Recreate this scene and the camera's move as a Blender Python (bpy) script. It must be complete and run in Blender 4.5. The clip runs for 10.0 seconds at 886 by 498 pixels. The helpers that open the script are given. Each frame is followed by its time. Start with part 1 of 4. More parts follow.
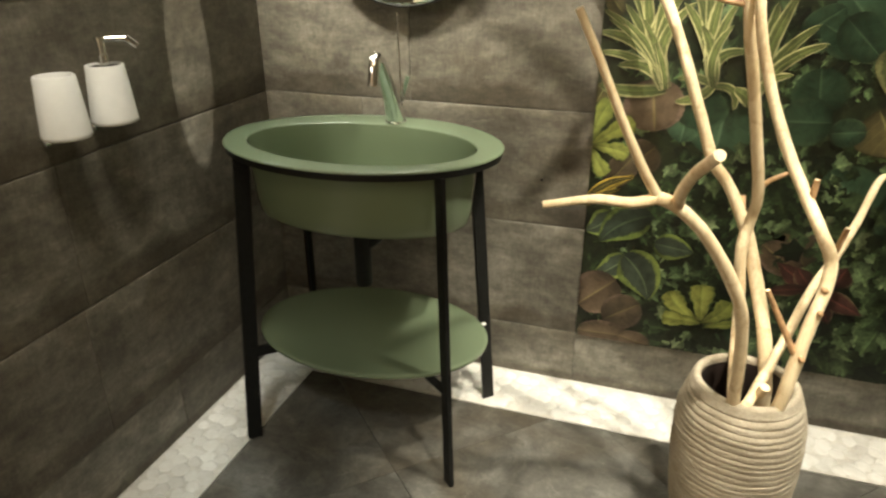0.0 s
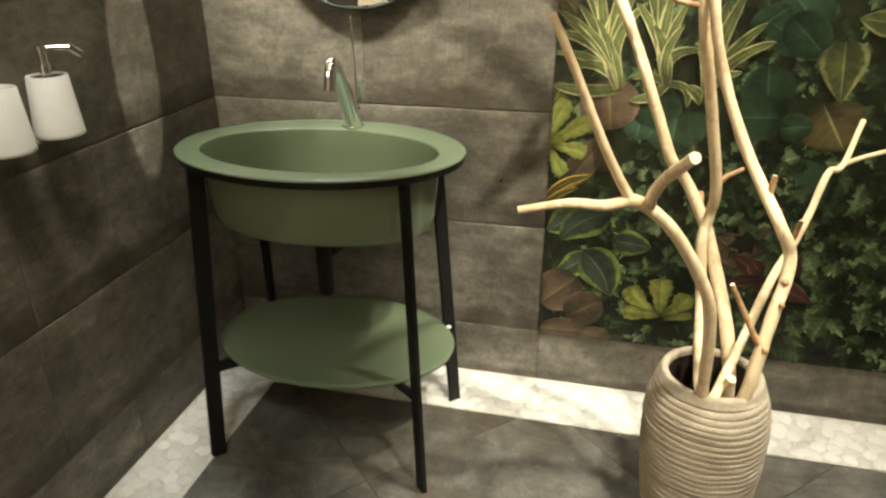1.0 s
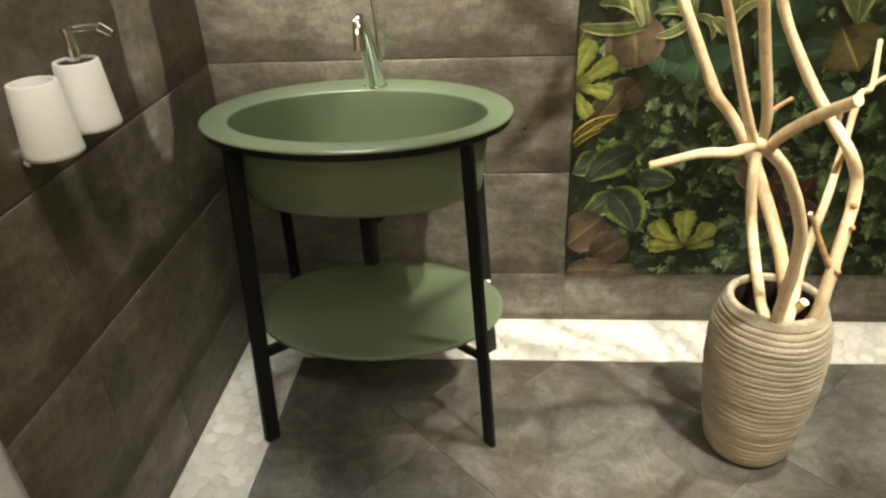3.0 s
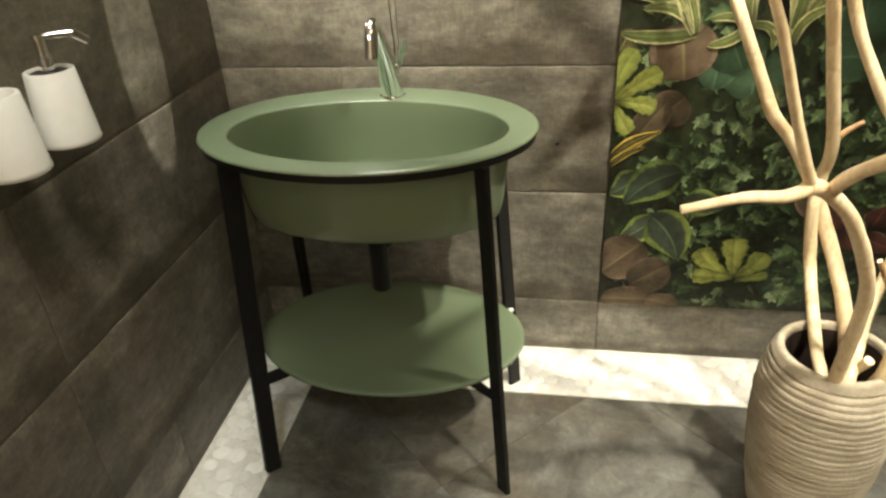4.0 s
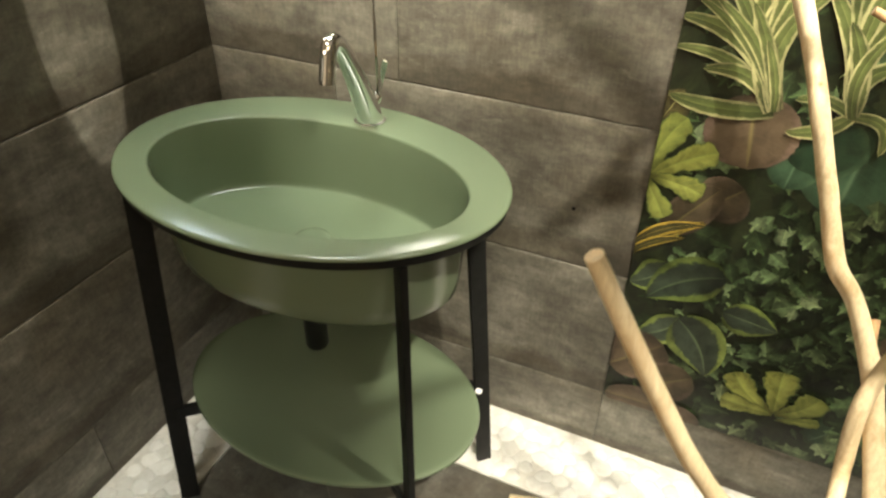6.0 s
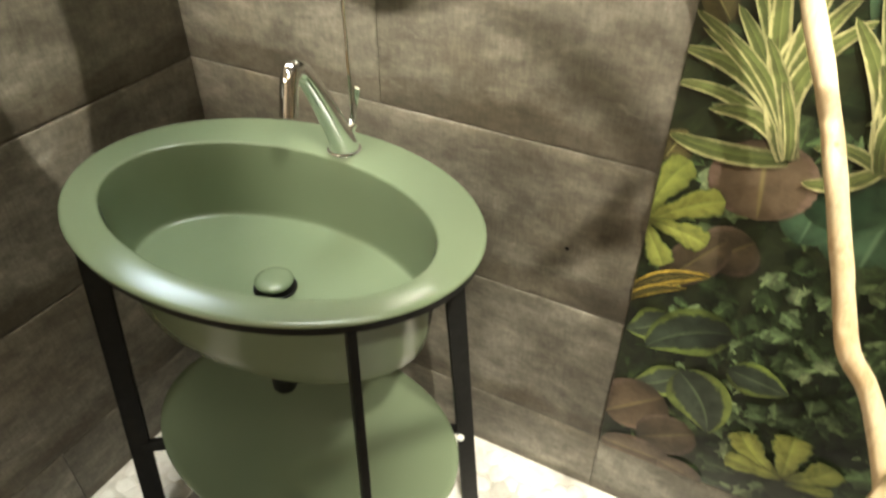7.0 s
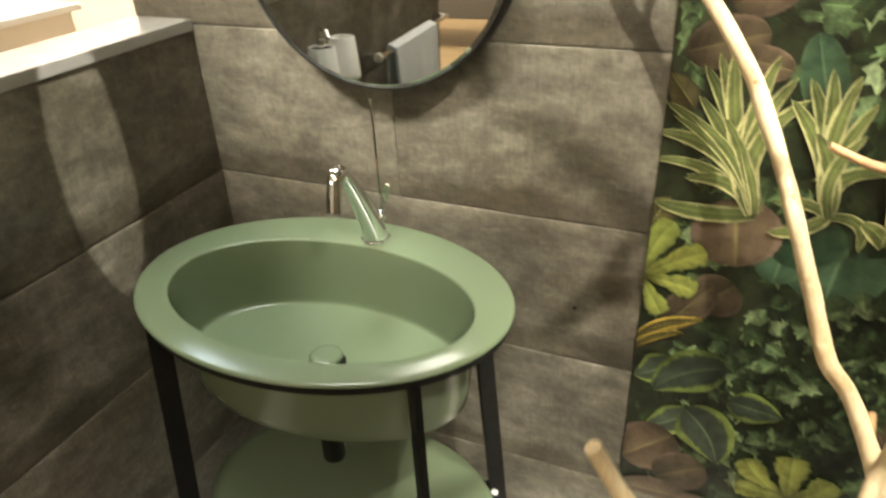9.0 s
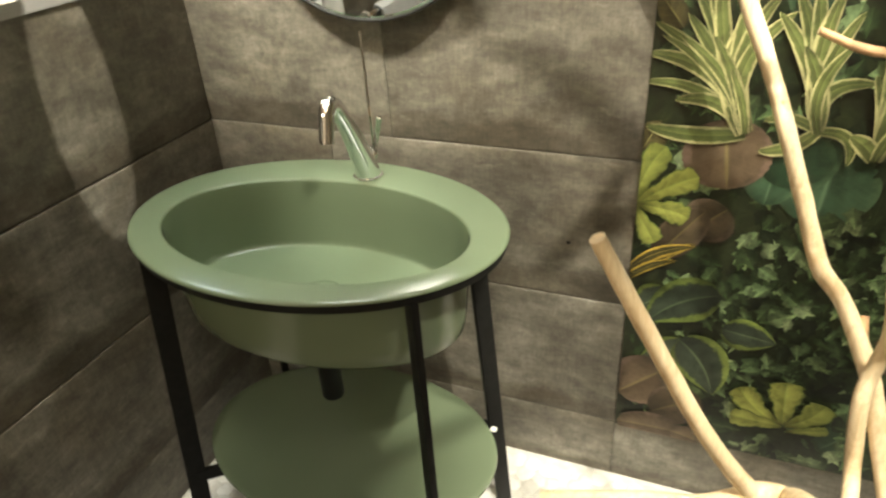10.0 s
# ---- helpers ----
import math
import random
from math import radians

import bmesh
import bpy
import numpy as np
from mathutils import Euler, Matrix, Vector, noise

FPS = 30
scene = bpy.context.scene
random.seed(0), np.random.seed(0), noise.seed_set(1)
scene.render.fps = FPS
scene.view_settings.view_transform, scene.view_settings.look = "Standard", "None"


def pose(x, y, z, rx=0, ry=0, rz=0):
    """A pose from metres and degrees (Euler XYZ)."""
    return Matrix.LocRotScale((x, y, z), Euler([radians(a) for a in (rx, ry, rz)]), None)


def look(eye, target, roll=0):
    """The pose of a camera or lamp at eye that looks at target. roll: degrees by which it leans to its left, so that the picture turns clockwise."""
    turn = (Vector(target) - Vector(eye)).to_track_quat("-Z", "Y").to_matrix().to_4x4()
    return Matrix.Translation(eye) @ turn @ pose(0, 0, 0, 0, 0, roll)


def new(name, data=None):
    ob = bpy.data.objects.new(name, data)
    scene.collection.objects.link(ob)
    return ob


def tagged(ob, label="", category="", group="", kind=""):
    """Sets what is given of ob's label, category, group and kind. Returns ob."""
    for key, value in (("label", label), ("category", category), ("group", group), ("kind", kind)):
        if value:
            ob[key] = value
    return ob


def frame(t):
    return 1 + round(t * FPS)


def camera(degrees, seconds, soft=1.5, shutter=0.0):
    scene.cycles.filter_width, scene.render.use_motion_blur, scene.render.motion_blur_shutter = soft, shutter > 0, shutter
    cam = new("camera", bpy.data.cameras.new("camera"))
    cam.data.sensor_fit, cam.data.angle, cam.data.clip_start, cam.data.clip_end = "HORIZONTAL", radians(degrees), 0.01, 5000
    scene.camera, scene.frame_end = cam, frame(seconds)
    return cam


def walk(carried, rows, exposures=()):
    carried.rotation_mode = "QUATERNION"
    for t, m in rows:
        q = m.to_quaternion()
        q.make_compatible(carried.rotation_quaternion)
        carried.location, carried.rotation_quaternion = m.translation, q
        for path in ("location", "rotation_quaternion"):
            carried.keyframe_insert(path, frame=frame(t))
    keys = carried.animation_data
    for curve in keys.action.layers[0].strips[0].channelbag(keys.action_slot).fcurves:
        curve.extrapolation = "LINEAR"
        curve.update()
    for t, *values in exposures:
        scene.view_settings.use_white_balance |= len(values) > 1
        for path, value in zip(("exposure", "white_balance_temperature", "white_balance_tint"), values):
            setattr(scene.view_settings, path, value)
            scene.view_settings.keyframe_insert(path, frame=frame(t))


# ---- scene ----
cam = camera(65.6, 10.0, 2.4, 0.5)
PATH = [
    (0, (1.237, -1.899, 1.325), (0.649, -0.173, 0.494), -0.2),
    (0.5, (1.234, -1.896, 1.330), (0.728, -0.143, 0.498), 0.8),
    (1, (1.185, -1.893, 1.336), (0.750, -0.125, 0.497), -0.3),
    (1.5, (1.065, -1.902, 1.341), (0.755, -0.119, 0.478), -0.6),
    (2, (0.965, -1.909, 1.343), (0.690, -0.130, 0.462), -1.5),
    (2.5, (0.863, -1.917, 1.360), (0.682, -0.151, 0.429), -2.0),
    (2.7, (0.824, -1.915, 1.368), (0.661, -0.167, 0.399), -2.6),
    (3.8, (0.854, -1.762, 1.376), (0.591, -0.056, 0.358), -3.3),
    (4, (0.896, -1.717, 1.358), (0.577, -0.014, 0.352), -3.3),
    (4.5, (1.003, -1.598, 1.355), (0.538, 0.059, 0.330), -2.2),
    (5, (1.131, -1.452, 1.396), (0.452, 0.082, 0.298), 0.2),
    (5.5, (1.156, -1.360, 1.432), (0.457, 0.123, 0.269), 0.0),
    (5.7, (1.144, -1.292, 1.438), (0.476, 0.196, 0.265), 0.9),
    (6.8, (1.146, -1.078, 1.450), (0.467, 0.371, 0.256), 0.8),
    (7, (1.172, -1.025, 1.469), (0.430, 0.375, 0.251), 0.3),
    (7.5, (1.213, -0.972, 1.546), (0.308, 0.450, 0.476), 0.3),
    (8, (1.215, -1.045, 1.550), (0.304, 0.444, 0.582), 3.2),
    (8.5, (1.186, -1.125, 1.577), (0.321, 0.372, 0.589), -0.1),
    (9, (1.143, -1.226, 1.542), (0.430, 0.351, 0.543), -2.6),
    (9.5, (1.125, -1.287, 1.503), (0.554, 0.315, 0.444), -1.9),
    (10, (1.154, -1.287, 1.445), (0.470, 0.294, 0.418), -3.6),
]
walk(cam, [(t, look(eye, target, roll)) for t, eye, target, roll in PATH], [(0.0, 0.10), (2.5, 0.11), (4.0, 0.23), (4.5, 0.24), (5.5, 0.10), (7.0, 0.35), (8.0, 0.27), (9.0, 0.25), (10.0, 0.3)])

METRES_HIGH = 2.75          # ceiling height
X_RIGHT, X_FAR, Y_FAR = 2.07, -4.2, -7.0

# ---- light ----
world = bpy.data.worlds.new("world")
scene.world = world
world.use_nodes = True
world.node_tree.nodes["Background"].inputs["Color"].default_value = (1.0, 0.9, 0.75, 1)
world.node_tree.nodes["Background"].inputs["Strength"].default_value = 0.02


def spot(name, eye, target, watts, degrees, blend, radius, colour):
    data = bpy.data.lights.new(name, "SPOT")
    data.energy, data.spot_size, data.spot_blend = watts, radians(degrees), blend
    data.shadow_soft_size, data.color = radius, colour
    ob = new(name, data)
    ob.matrix_world = look(eye, target)
    return ob


def panel_light(name, eye, target, watts, sx, sy, colour):
    data = bpy.data.lights.new(name, "AREA")
    data.shape, data.size, data.size_y, data.energy, data.color = "RECTANGLE", sx, sy, watts, colour
    ob = new(name, data)
    ob.matrix_world = look(eye, target)
    return ob


WARM, NEUTRAL, COOL, GLOW, DAYLIGHT = (1.0, 0.90, 0.72), (1.0, 0.945, 0.795), (0.74, 0.88, 1.0), (1.0, 0.86, 0.58), (0.90, 0.97, 0.96)
spot("spot_right", (1.9, -0.62, 2.7), (1.50, -0.18, 0.45), 225, 45, 0.6, 0.03, NEUTRAL)
spot("spot_strip", (1.5, -0.3, 2.7), (1.5, -0.13, 0.0), 105, 26, 0.8, 0.04, NEUTRAL)
spot("spot_basin", (0.24, -0.20, 2.7), (0.50, -0.34, 0.5), 155, 33, 0.9, 0.26, (0.92, 0.97, 0.89))
spot("spot_mirror", (0.15, -1.45, 2.7), (0.30, 0.0, 1.48), 470, 33, 0.75, 0.16, NEUTRAL)
spot("spot_tiles", (1.05, -1.45, 2.7), (0.95, 0.0, 1.34), 60, 22, 0.6, 0.05, NEUTRAL)
spot("spot_wall", (1.75, -1.20, 2.7), (0.86, 0.0, 0.86), 270, 28, 0.7, 0.02, NEUTRAL)
spot("spot_branches", (1.80, -1.55, 2.7), (1.31, -0.74, 0.72), 330, 22, 0.6, 0.04, NEUTRAL)
spot("spot_shelf", (0.50, -1.20, 2.7), (0.02, -0.78, 1.15), 200, 22, 0.9, 0.3, NEUTRAL)
spot("spot_towel", (0.65, -1.6, 2.7), (0.08, -1.45, 0.8), 75, 26, 0.7, 0.02, NEUTRAL)
spot("spot_front", (0.95, -2.5, 2.7), (0.38, -0.70, 0.0), 84, 21, 0.9, 0.10, DAYLIGHT)
spot("spot_partition", (0.5, -0.32, 2.7), (0.0, -0.345, 1.07), 230, 5.6, 0.08, 0.006, NEUTRAL)
# Added fill panel without a known fixture, standing in for scattered room light.
panel_light("ambient_fill", (1.2, -2.5, 2.72), (1.0, -2.2, 0), 23, 1.4, 1.6, GLOW)
panel_light("showroom_panel", (-1.55, 0.65, 2.72), (-1.55, 0.65, 0), 26, 0.7, 0.5, COOL)
panel_light("showroom_glow", (-3.0, 1.3, 2.72), (-3.0, 1.3, 0), 150, 1.6, 1.6, WARM)
panel_light("showroom_glow_far", (-1.6, -5.2, 2.72), (-1.6, -5.2, 0), 110, 2.4, 2.0, WARM)


# ---- materials ----
def material(name, rough=0.5, metal=0.0, colour=(0.5, 0.5, 0.5)):
    m = bpy.data.materials.new(name)
    m.use_nodes = True
    b = m.node_tree.nodes["Principled BSDF"]
    b.inputs["Roughness"].default_value = rough
    b.inputs["Metallic"].default_value = metal
    b.inputs["Base Color"].default_value = (*colour, 1)
    return m, m.node_tree, b


def node(tree, kind, **values):
    n = tree.nodes.new(kind)
    for key, value in values.items():
        n.inputs[key.replace("_", " ")].default_value = value
    return n


def ramp(tree, source, stops):
    r = tree.nodes.new("ShaderNodeValToRGB")
    while len(r.color_ramp.elements) < len(stops):
        r.color_ramp.elements.new(0.5)
    for e, (p, c) in zip(r.color_ramp.elements, stops):
        e.position, e.color = p, (*c, 1)
    tree.links.new(source, r.inputs["Fac"])
    return r.outputs["Color"]


def mix(tree, kind, fac, a, b):
    n = tree.nodes.new("ShaderNodeMix")
    n.data_type, n.blend_type = "RGBA", kind
    for value, slot in ((fac, 0), (a, 6), (b, 7)):
        if isinstance(value, (int, float)):
            n.inputs[slot].default_value = value
        elif isinstance(value, tuple):
            n.inputs[slot].default_value = (*value, 1)
        else:
            tree.links.new(value, n.inputs[slot])
    return n.outputs[2]


def bump(tree, bsdf, height, strength, distance):
    n = node(tree, "ShaderNodeBump", Strength=strength, Distance=distance)
    tree.links.new(height, n.inputs["Height"])
    tree.links.new(n.outputs["Normal"], bsdf.inputs["Normal"])


def place(tree, scale=(1, 1, 1), world_space=True, shuffle=0.0):
    """Coordinates in metres, stretched, and shifted piece by piece."""
    if world_space:
        src = tree.nodes.new("ShaderNodeNewGeometry").outputs["Position"]
    else:
        src = tree.nodes.new("ShaderNodeTexCoord").outputs["Object"]
    if shuffle:
        info = tree.nodes.new("ShaderNodeObjectInfo")
        add = tree.nodes.new("ShaderNodeVectorMath")
        add.operation = "MULTIPLY_ADD"
        add.inputs[1].default_value = (shuffle, shuffle * 1.7, shuffle * 0.6)
        tree.links.new(info.outputs["Random"], add.inputs[0])
        tree.links.new(src, add.inputs[2])
        src = add.outputs[0]
    n = tree.nodes.new("ShaderNodeMapping")
    n.inputs["Scale"].default_value = scale
    tree.links.new(src, n.inputs["Vector"])
    return n.outputs["Vector"]


def noise_tex(tree, vector, scale, detail=4.0, rough=0.55, distortion=0.0):
    n = node(tree, "ShaderNodeTexNoise", Scale=scale, Detail=detail, Roughness=rough, Distortion=distortion)
    tree.links.new(vector, n.inputs["Vector"])
    return n.outputs["Fac"]


def concrete(name, tones, rough=0.5, cleft=0.0, strength=1.0, banded=False):
    """Worn cement-look porcelain: cloudy patches, trowel smears, weave marks, pale scuffs; banded adds board streaks,
    darker lower and paler upper edges.
    """
    m, t, b = material(name, rough)
    cloud = noise_tex(t, place(t, (1.0, 1.0, 1.5), shuffle=7), 4.6, 6, 0.66, 0.5)
    smear = noise_tex(t, place(t, (1.0, 1.0, 2.2), shuffle=5), 7.5, 8, 0.72, 0.2)
    weave = noise_tex(t, place(t, (5.0, 5.0, 0.7), shuffle=3), 42, 4, 0.6)
    fine = noise_tex(t, place(t, shuffle=3), 85, 5, 0.7)
    mottle = noise_tex(t, place(t, (1, 1, 1.3), shuffle=11), 19, 8, 0.78, 0.15)
    base = ramp(t, cloud, [(0.36, tones[0]), (0.5, tones[1]), (0.62, tones[2])])
    grain = noise_tex(t, place(t, (1.0, 1.0, 5.0), shuffle=6), 8.0, 8, 0.7, 0.6)
    stain = noise_tex(t, place(t, (1.0, 1.0, 1.6), shuffle=8), 3.1, 4, 0.55, 0.9)
    base = mix(t, "MIX", ramp(t, stain, [(0.5, (0, 0, 0)), (0.68, (0.65, 0.65, 0.65))]), base, tones[4] if len(tones) > 4 else tones[1])
    for source, amount, low, high in ((grain, 0.24 if banded else 0.0, 0.36, 0.64), (smear, 0.5, 0.36, 0.64), (mottle, 0.48, 0.36, 0.64), (weave, 0.26, 0.3, 0.7), (fine, 0.25, 0.3, 0.7)):
        base = mix(t, "OVERLAY", amount * strength, base, ramp(t, source, [(low, (0.25, 0.24, 0.225)), (high, (0.73, 0.735, 0.73))]))
    scuff = ramp(t, noise_tex(t, place(t, (1.2, 1.2, 3.2), shuffle=9), 9, 9, 0.8, 0.5), [(0.59, (0, 0, 0)), (0.69, (1, 1, 1))])
    base = mix(t, "MIX", mix(t, "MULTIPLY", 1.0, scuff, (0.5, 0.5, 0.5)), base, tones[3])
    height = fine
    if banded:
        # a ragged dark band along each tile's lower edge, a paler line along the upper one
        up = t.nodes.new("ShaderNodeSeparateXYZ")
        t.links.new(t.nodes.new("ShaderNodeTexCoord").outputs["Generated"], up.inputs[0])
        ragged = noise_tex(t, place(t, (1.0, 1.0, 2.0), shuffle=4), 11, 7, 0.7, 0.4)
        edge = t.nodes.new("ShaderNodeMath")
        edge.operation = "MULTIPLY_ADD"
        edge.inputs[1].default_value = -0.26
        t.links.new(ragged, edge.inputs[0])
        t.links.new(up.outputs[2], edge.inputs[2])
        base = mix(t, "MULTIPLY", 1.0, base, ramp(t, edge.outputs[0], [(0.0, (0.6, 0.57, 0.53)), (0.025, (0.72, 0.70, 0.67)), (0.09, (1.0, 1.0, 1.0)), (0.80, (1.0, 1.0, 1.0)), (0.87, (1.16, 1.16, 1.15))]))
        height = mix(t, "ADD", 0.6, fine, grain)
    if cleft:
        split = noise_tex(t, place(t, (1.0, 1.6, 1.0), shuffle=13), 3.4, 3, 0.5, 1.4)
        steps = ramp(t, split, [(0.40, (0.80, 0.79, 0.78)), (0.415, (1.06, 1.06, 1.06)), (0.52, (0.86, 0.86, 0.86)), (0.535, (1.08, 1.07, 1.05)), (0.64, (0.92, 0.92, 0.92)), (0.65, (1.12, 1.12, 1.12))])
        base = mix(t, "MULTIPLY", cleft, base, steps)
        height = mix(t, "MULTIPLY", 0.6, steps, fine)
    info = t.nodes.new("ShaderNodeObjectInfo")
    base = mix(t, "MULTIPLY", 1.0, base, ramp(t, info.outputs["Random"], [(0.0, (0.88, 0.85, 0.81)), (0.5, (1.0, 0.98, 0.95)), (1.0, (1.15, 1.17, 1.16))]))
    t.links.new(base, b.inputs["Base Color"])
    t.links.new(ramp(t, smear, [(0.3, (rough - 0.08,) * 3), (0.7, (rough + 0.14,) * 3)]), b.inputs["Roughness"])
    bump(t, b, height, 0.4, 0.003)
    return m


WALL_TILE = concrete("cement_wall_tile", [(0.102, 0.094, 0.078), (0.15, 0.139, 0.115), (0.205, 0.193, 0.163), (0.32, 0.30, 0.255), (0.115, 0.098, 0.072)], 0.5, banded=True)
FLOOR_TILE = concrete("slate_floor_tile", [(0.075, 0.071, 0.062), (0.114, 0.110, 0.098), (0.165, 0.161, 0.145), (0.25, 0.24, 0.21), (0.105, 0.09, 0.068)], 0.40, 0.9, 0.8)


def plain(name, colour, rough, metal=0.0, spread=0.12, scale=30.0, relief=0.1, relief_size=0.001):
    m, t, b = material(name, rough, metal, colour)
    n = noise_tex(t, place(t), scale, 5)
    lo = tuple(c * (1 - spread) for c in colour)
    hi = tuple(min(1.0, c * (1 + spread)) for c in colour)
    t.links.new(ramp(t, n, [(0.35, lo), (0.65, hi)]), b.inputs["Base Color"])
    t.links.new(ramp(t, noise_tex(t, place(t), scale * 0.3, 6), [(0.3, (max(0.02, rough * 0.85),) * 3), (0.7, (min(1, rough * 1.15),) * 3)]), b.inputs["Roughness"])
    if relief:
        bump(t, b, n, relief, relief_size)
    return m


GROUT = plain("grout", (0.065, 0.06, 0.05), 0.9)
FLOOR_GROUT = plain("floor_grout", (0.2, 0.185, 0.16), 0.9)
GREEN = plain("green_ceramic", (0.158, 0.199, 0.121), 0.24, 0, 0.02, 6, 0.0)
BLACK = plain("black_metal", (0.009, 0.009, 0.008), 0.5, 0.0, 0.2, 80, 0.05)
PLASTIC = plain("black_plastic", (0.008, 0.008, 0.008), 0.5)
for _m in (BLACK, PLASTIC):
    _m.node_tree.nodes["Principled BSDF"].inputs["Specular IOR Level"].default_value = 0.25
CHROME = plain("chrome", (0.86, 0.87, 0.87), 0.06, 1.0, 0.02, 60, 0.0)
WHITE = plain("white_resin", (0.82, 0.82, 0.79), 0.35, 0, 0.02, 40, 0.02)
PEBBLE, _t, _b = material("white_pebble", 0.45)
_n = noise_tex(_t, place(_t, shuffle=4), 60, 5)
_i = _t.nodes.new("ShaderNodeObjectInfo").outputs["Random"]
_t.links.new(mix(_t, "MULTIPLY", 0.5, ramp(_t, _i, [(0.0, (0.62, 0.6, 0.54)), (1.0, (0.8, 0.78, 0.72))]), ramp(_t, _n, [(0.3, (0.82, 0.8, 0.76)), (0.6, (1, 1, 1))])), _b.inputs["Base Color"])
bump(_t, _b, _n, 0.3, 0.002)
PEBBLE_JOINT = plain("pebble_joint", (0.62, 0.59, 0.52), 0.8)
CAP = plain("grey_cap", (0.36, 0.35, 0.33), 0.22, 0, 0.08, 12, 0.02)
PAINT = plain("cream_paint", (0.72, 0.66, 0.56), 0.7, 0, 0.05, 3)
CEILING = plain("ceiling_paint", (0.55, 0.53, 0.5), 0.85, 0, 0.04, 3)
MIRROR = material("mirror_glass", 0.01, 1.0, (0.88, 0.9, 0.89))[0]
TOWEL = plain("grey_towel", (0.72, 0.75, 0.78), 0.95, 0, 0.1, 220, 0.7, 0.003)
WOOD_DARK = plain("brown_wood", (0.16, 0.1, 0.06), 0.5, 0, 0.3, 14)

CLAY, _t, _b = material("ribbed_clay", 0.85)
_big = noise_tex(_t, place(_t, (1, 1, 2)), 9, 6, 0.65, 0.5)
_fine = noise_tex(_t, place(_t, (1, 1, 3)), 130, 5, 0.7)
_c = ramp(_t, _big, [(0.25, (0.27, 0.225, 0.155)), (0.5, (0.385, 0.33, 0.24)), (0.75, (0.49, 0.43, 0.33))])
_t.links.new(mix(_t, "OVERLAY", 0.5, _c, ramp(_t, _fine, [(0.3, (0.3, 0.29, 0.28)), (0.7, (0.68, 0.68, 0.68))])), _b.inputs["Base Color"])
bump(_t, _b, _fine, 0.6, 0.004)

# brown vase inside with the shade of the mouth put into its colour
CLAY_INSIDE = plain("shaded_brown_glaze", (0.022, 0.012, 0.008), 0.7, 0, 0.3, 20)

DRIFT, _t, _b = material("bleached_driftwood", 0.6)
_g = noise_tex(_t, place(_t, (14, 14, 2.0), shuffle=3), 9, 6, 0.65, 0.4)
_k = noise_tex(_t, place(_t, (1, 1, 1), shuffle=3), 16, 5, 0.6, 0.8)
_c = ramp(_t, _g, [(0.25, (0.58, 0.44, 0.26)), (0.5, (0.74, 0.59, 0.36)), (0.75, (0.82, 0.70, 0.48))])
_t.links.new(mix(_t, "MULTIPLY", 0.55, _c, ramp(_t, _k, [(0.32, (0.6, 0.45, 0.3)), (0.5, (1, 1, 1))])), _b.inputs["Base Color"])
bump(_t, _b, _g, 0.35, 0.003)
TWIG = plain("brown_twig", (0.42, 0.25, 0.12), 0.65, 0, 0.3, 60, 0.4, 0.002)
CUT_END = plain("sawn_wood_end", (0.72, 0.58, 0.36), 0.7, 0, 0.15, 150, 0.2)

OAK, _t, _b = material("oak_boards", 0.45)
_g = noise_tex(_t, place(_t, (1.0, 12, 1.0), shuffle=3), 4, 7, 0.6, 0.6)
_t.links.new(ramp(_t, _g, [(0.3, (0.36, 0.24, 0.12)), (0.7, (0.52, 0.37, 0.2))]), _b.inputs["Base Color"])
bump(_t, _b, _g, 0.15, 0.001)


# ---- building helpers ----
def mesh_of(bm, mat, smooth=False, angle=40):
    me = bpy.data.meshes.new("mesh")
    bmesh.ops.recalc_face_normals(bm, faces=bm.faces)
    bm.to_mesh(me)
    bm.free()
    for m in mat if isinstance(mat, (list, tuple)) else (mat,):
        me.materials.append(m)
    if smooth:
        for p in me.polygons:
            p.use_smooth = True
        me.set_sharp_from_angle(angle=radians(angle))
    return me


def part(name, bm, mat, parent=None, label="", smooth=False, angle=40):
    ob = new(name, mesh_of(bm, mat, smooth, angle))
    if parent is not None:
        ob.parent = parent
        ob.matrix_parent_inverse = parent.matrix_basis.inverted()
    return tagged(ob, label)


def thing(name, at, label, category, group="", kind=""):
    ob = new(name)
    ob.empty_display_size = 0.05
    ob.matrix_basis = Matrix.Translation(at)
    return tagged(ob, label, category, group, kind)


def box(x0, x1, y0, y1, z0, z1, bevel=0.0, segments=2):
    bm = bmesh.new()
    bmesh.ops.create_cube(bm, size=1)
    for v in bm.verts:
        v.co = Vector((x0 + (v.co.x + 0.5) * (x1 - x0), y0 + (v.co.y + 0.5) * (y1 - y0), z0 + (v.co.z + 0.5) * (z1 - z0)))
    if bevel:
        bmesh.ops.bevel(bm, geom=bm.edges[:], offset=bevel, segments=segments, affect="EDGES")
    return bm


def lathe(profile, steps=64, at=(0, 0, 0), oval=None, open_top=False):
    """A ring of (r, z) turned about z; oval(i) may give (cx, cy, a, b) for each row instead."""
    bm = bmesh.new()
    rings = []
    for i, (r, z) in enumerate(profile):
        cx, cy, a, b = oval[i] if oval else (0, 0, r, r)
        rings.append([bm.verts.new((at[0] + cx + a * math.cos(k * math.tau / steps), at[1] + cy + b * math.sin(k * math.tau / steps), at[2] + z)) for k in range(steps)])
    for p, q in zip(rings, rings[1:]):
        for k in range(steps):
            bm.faces.new((p[k], p[(k + 1) % steps], q[(k + 1) % steps], q[k]))
    for ring in (rings[0], rings[-1]):
        if not (open_top and ring[0].co.z > at[2] + 0.4):
            bm.faces.new(ring)
    return bm


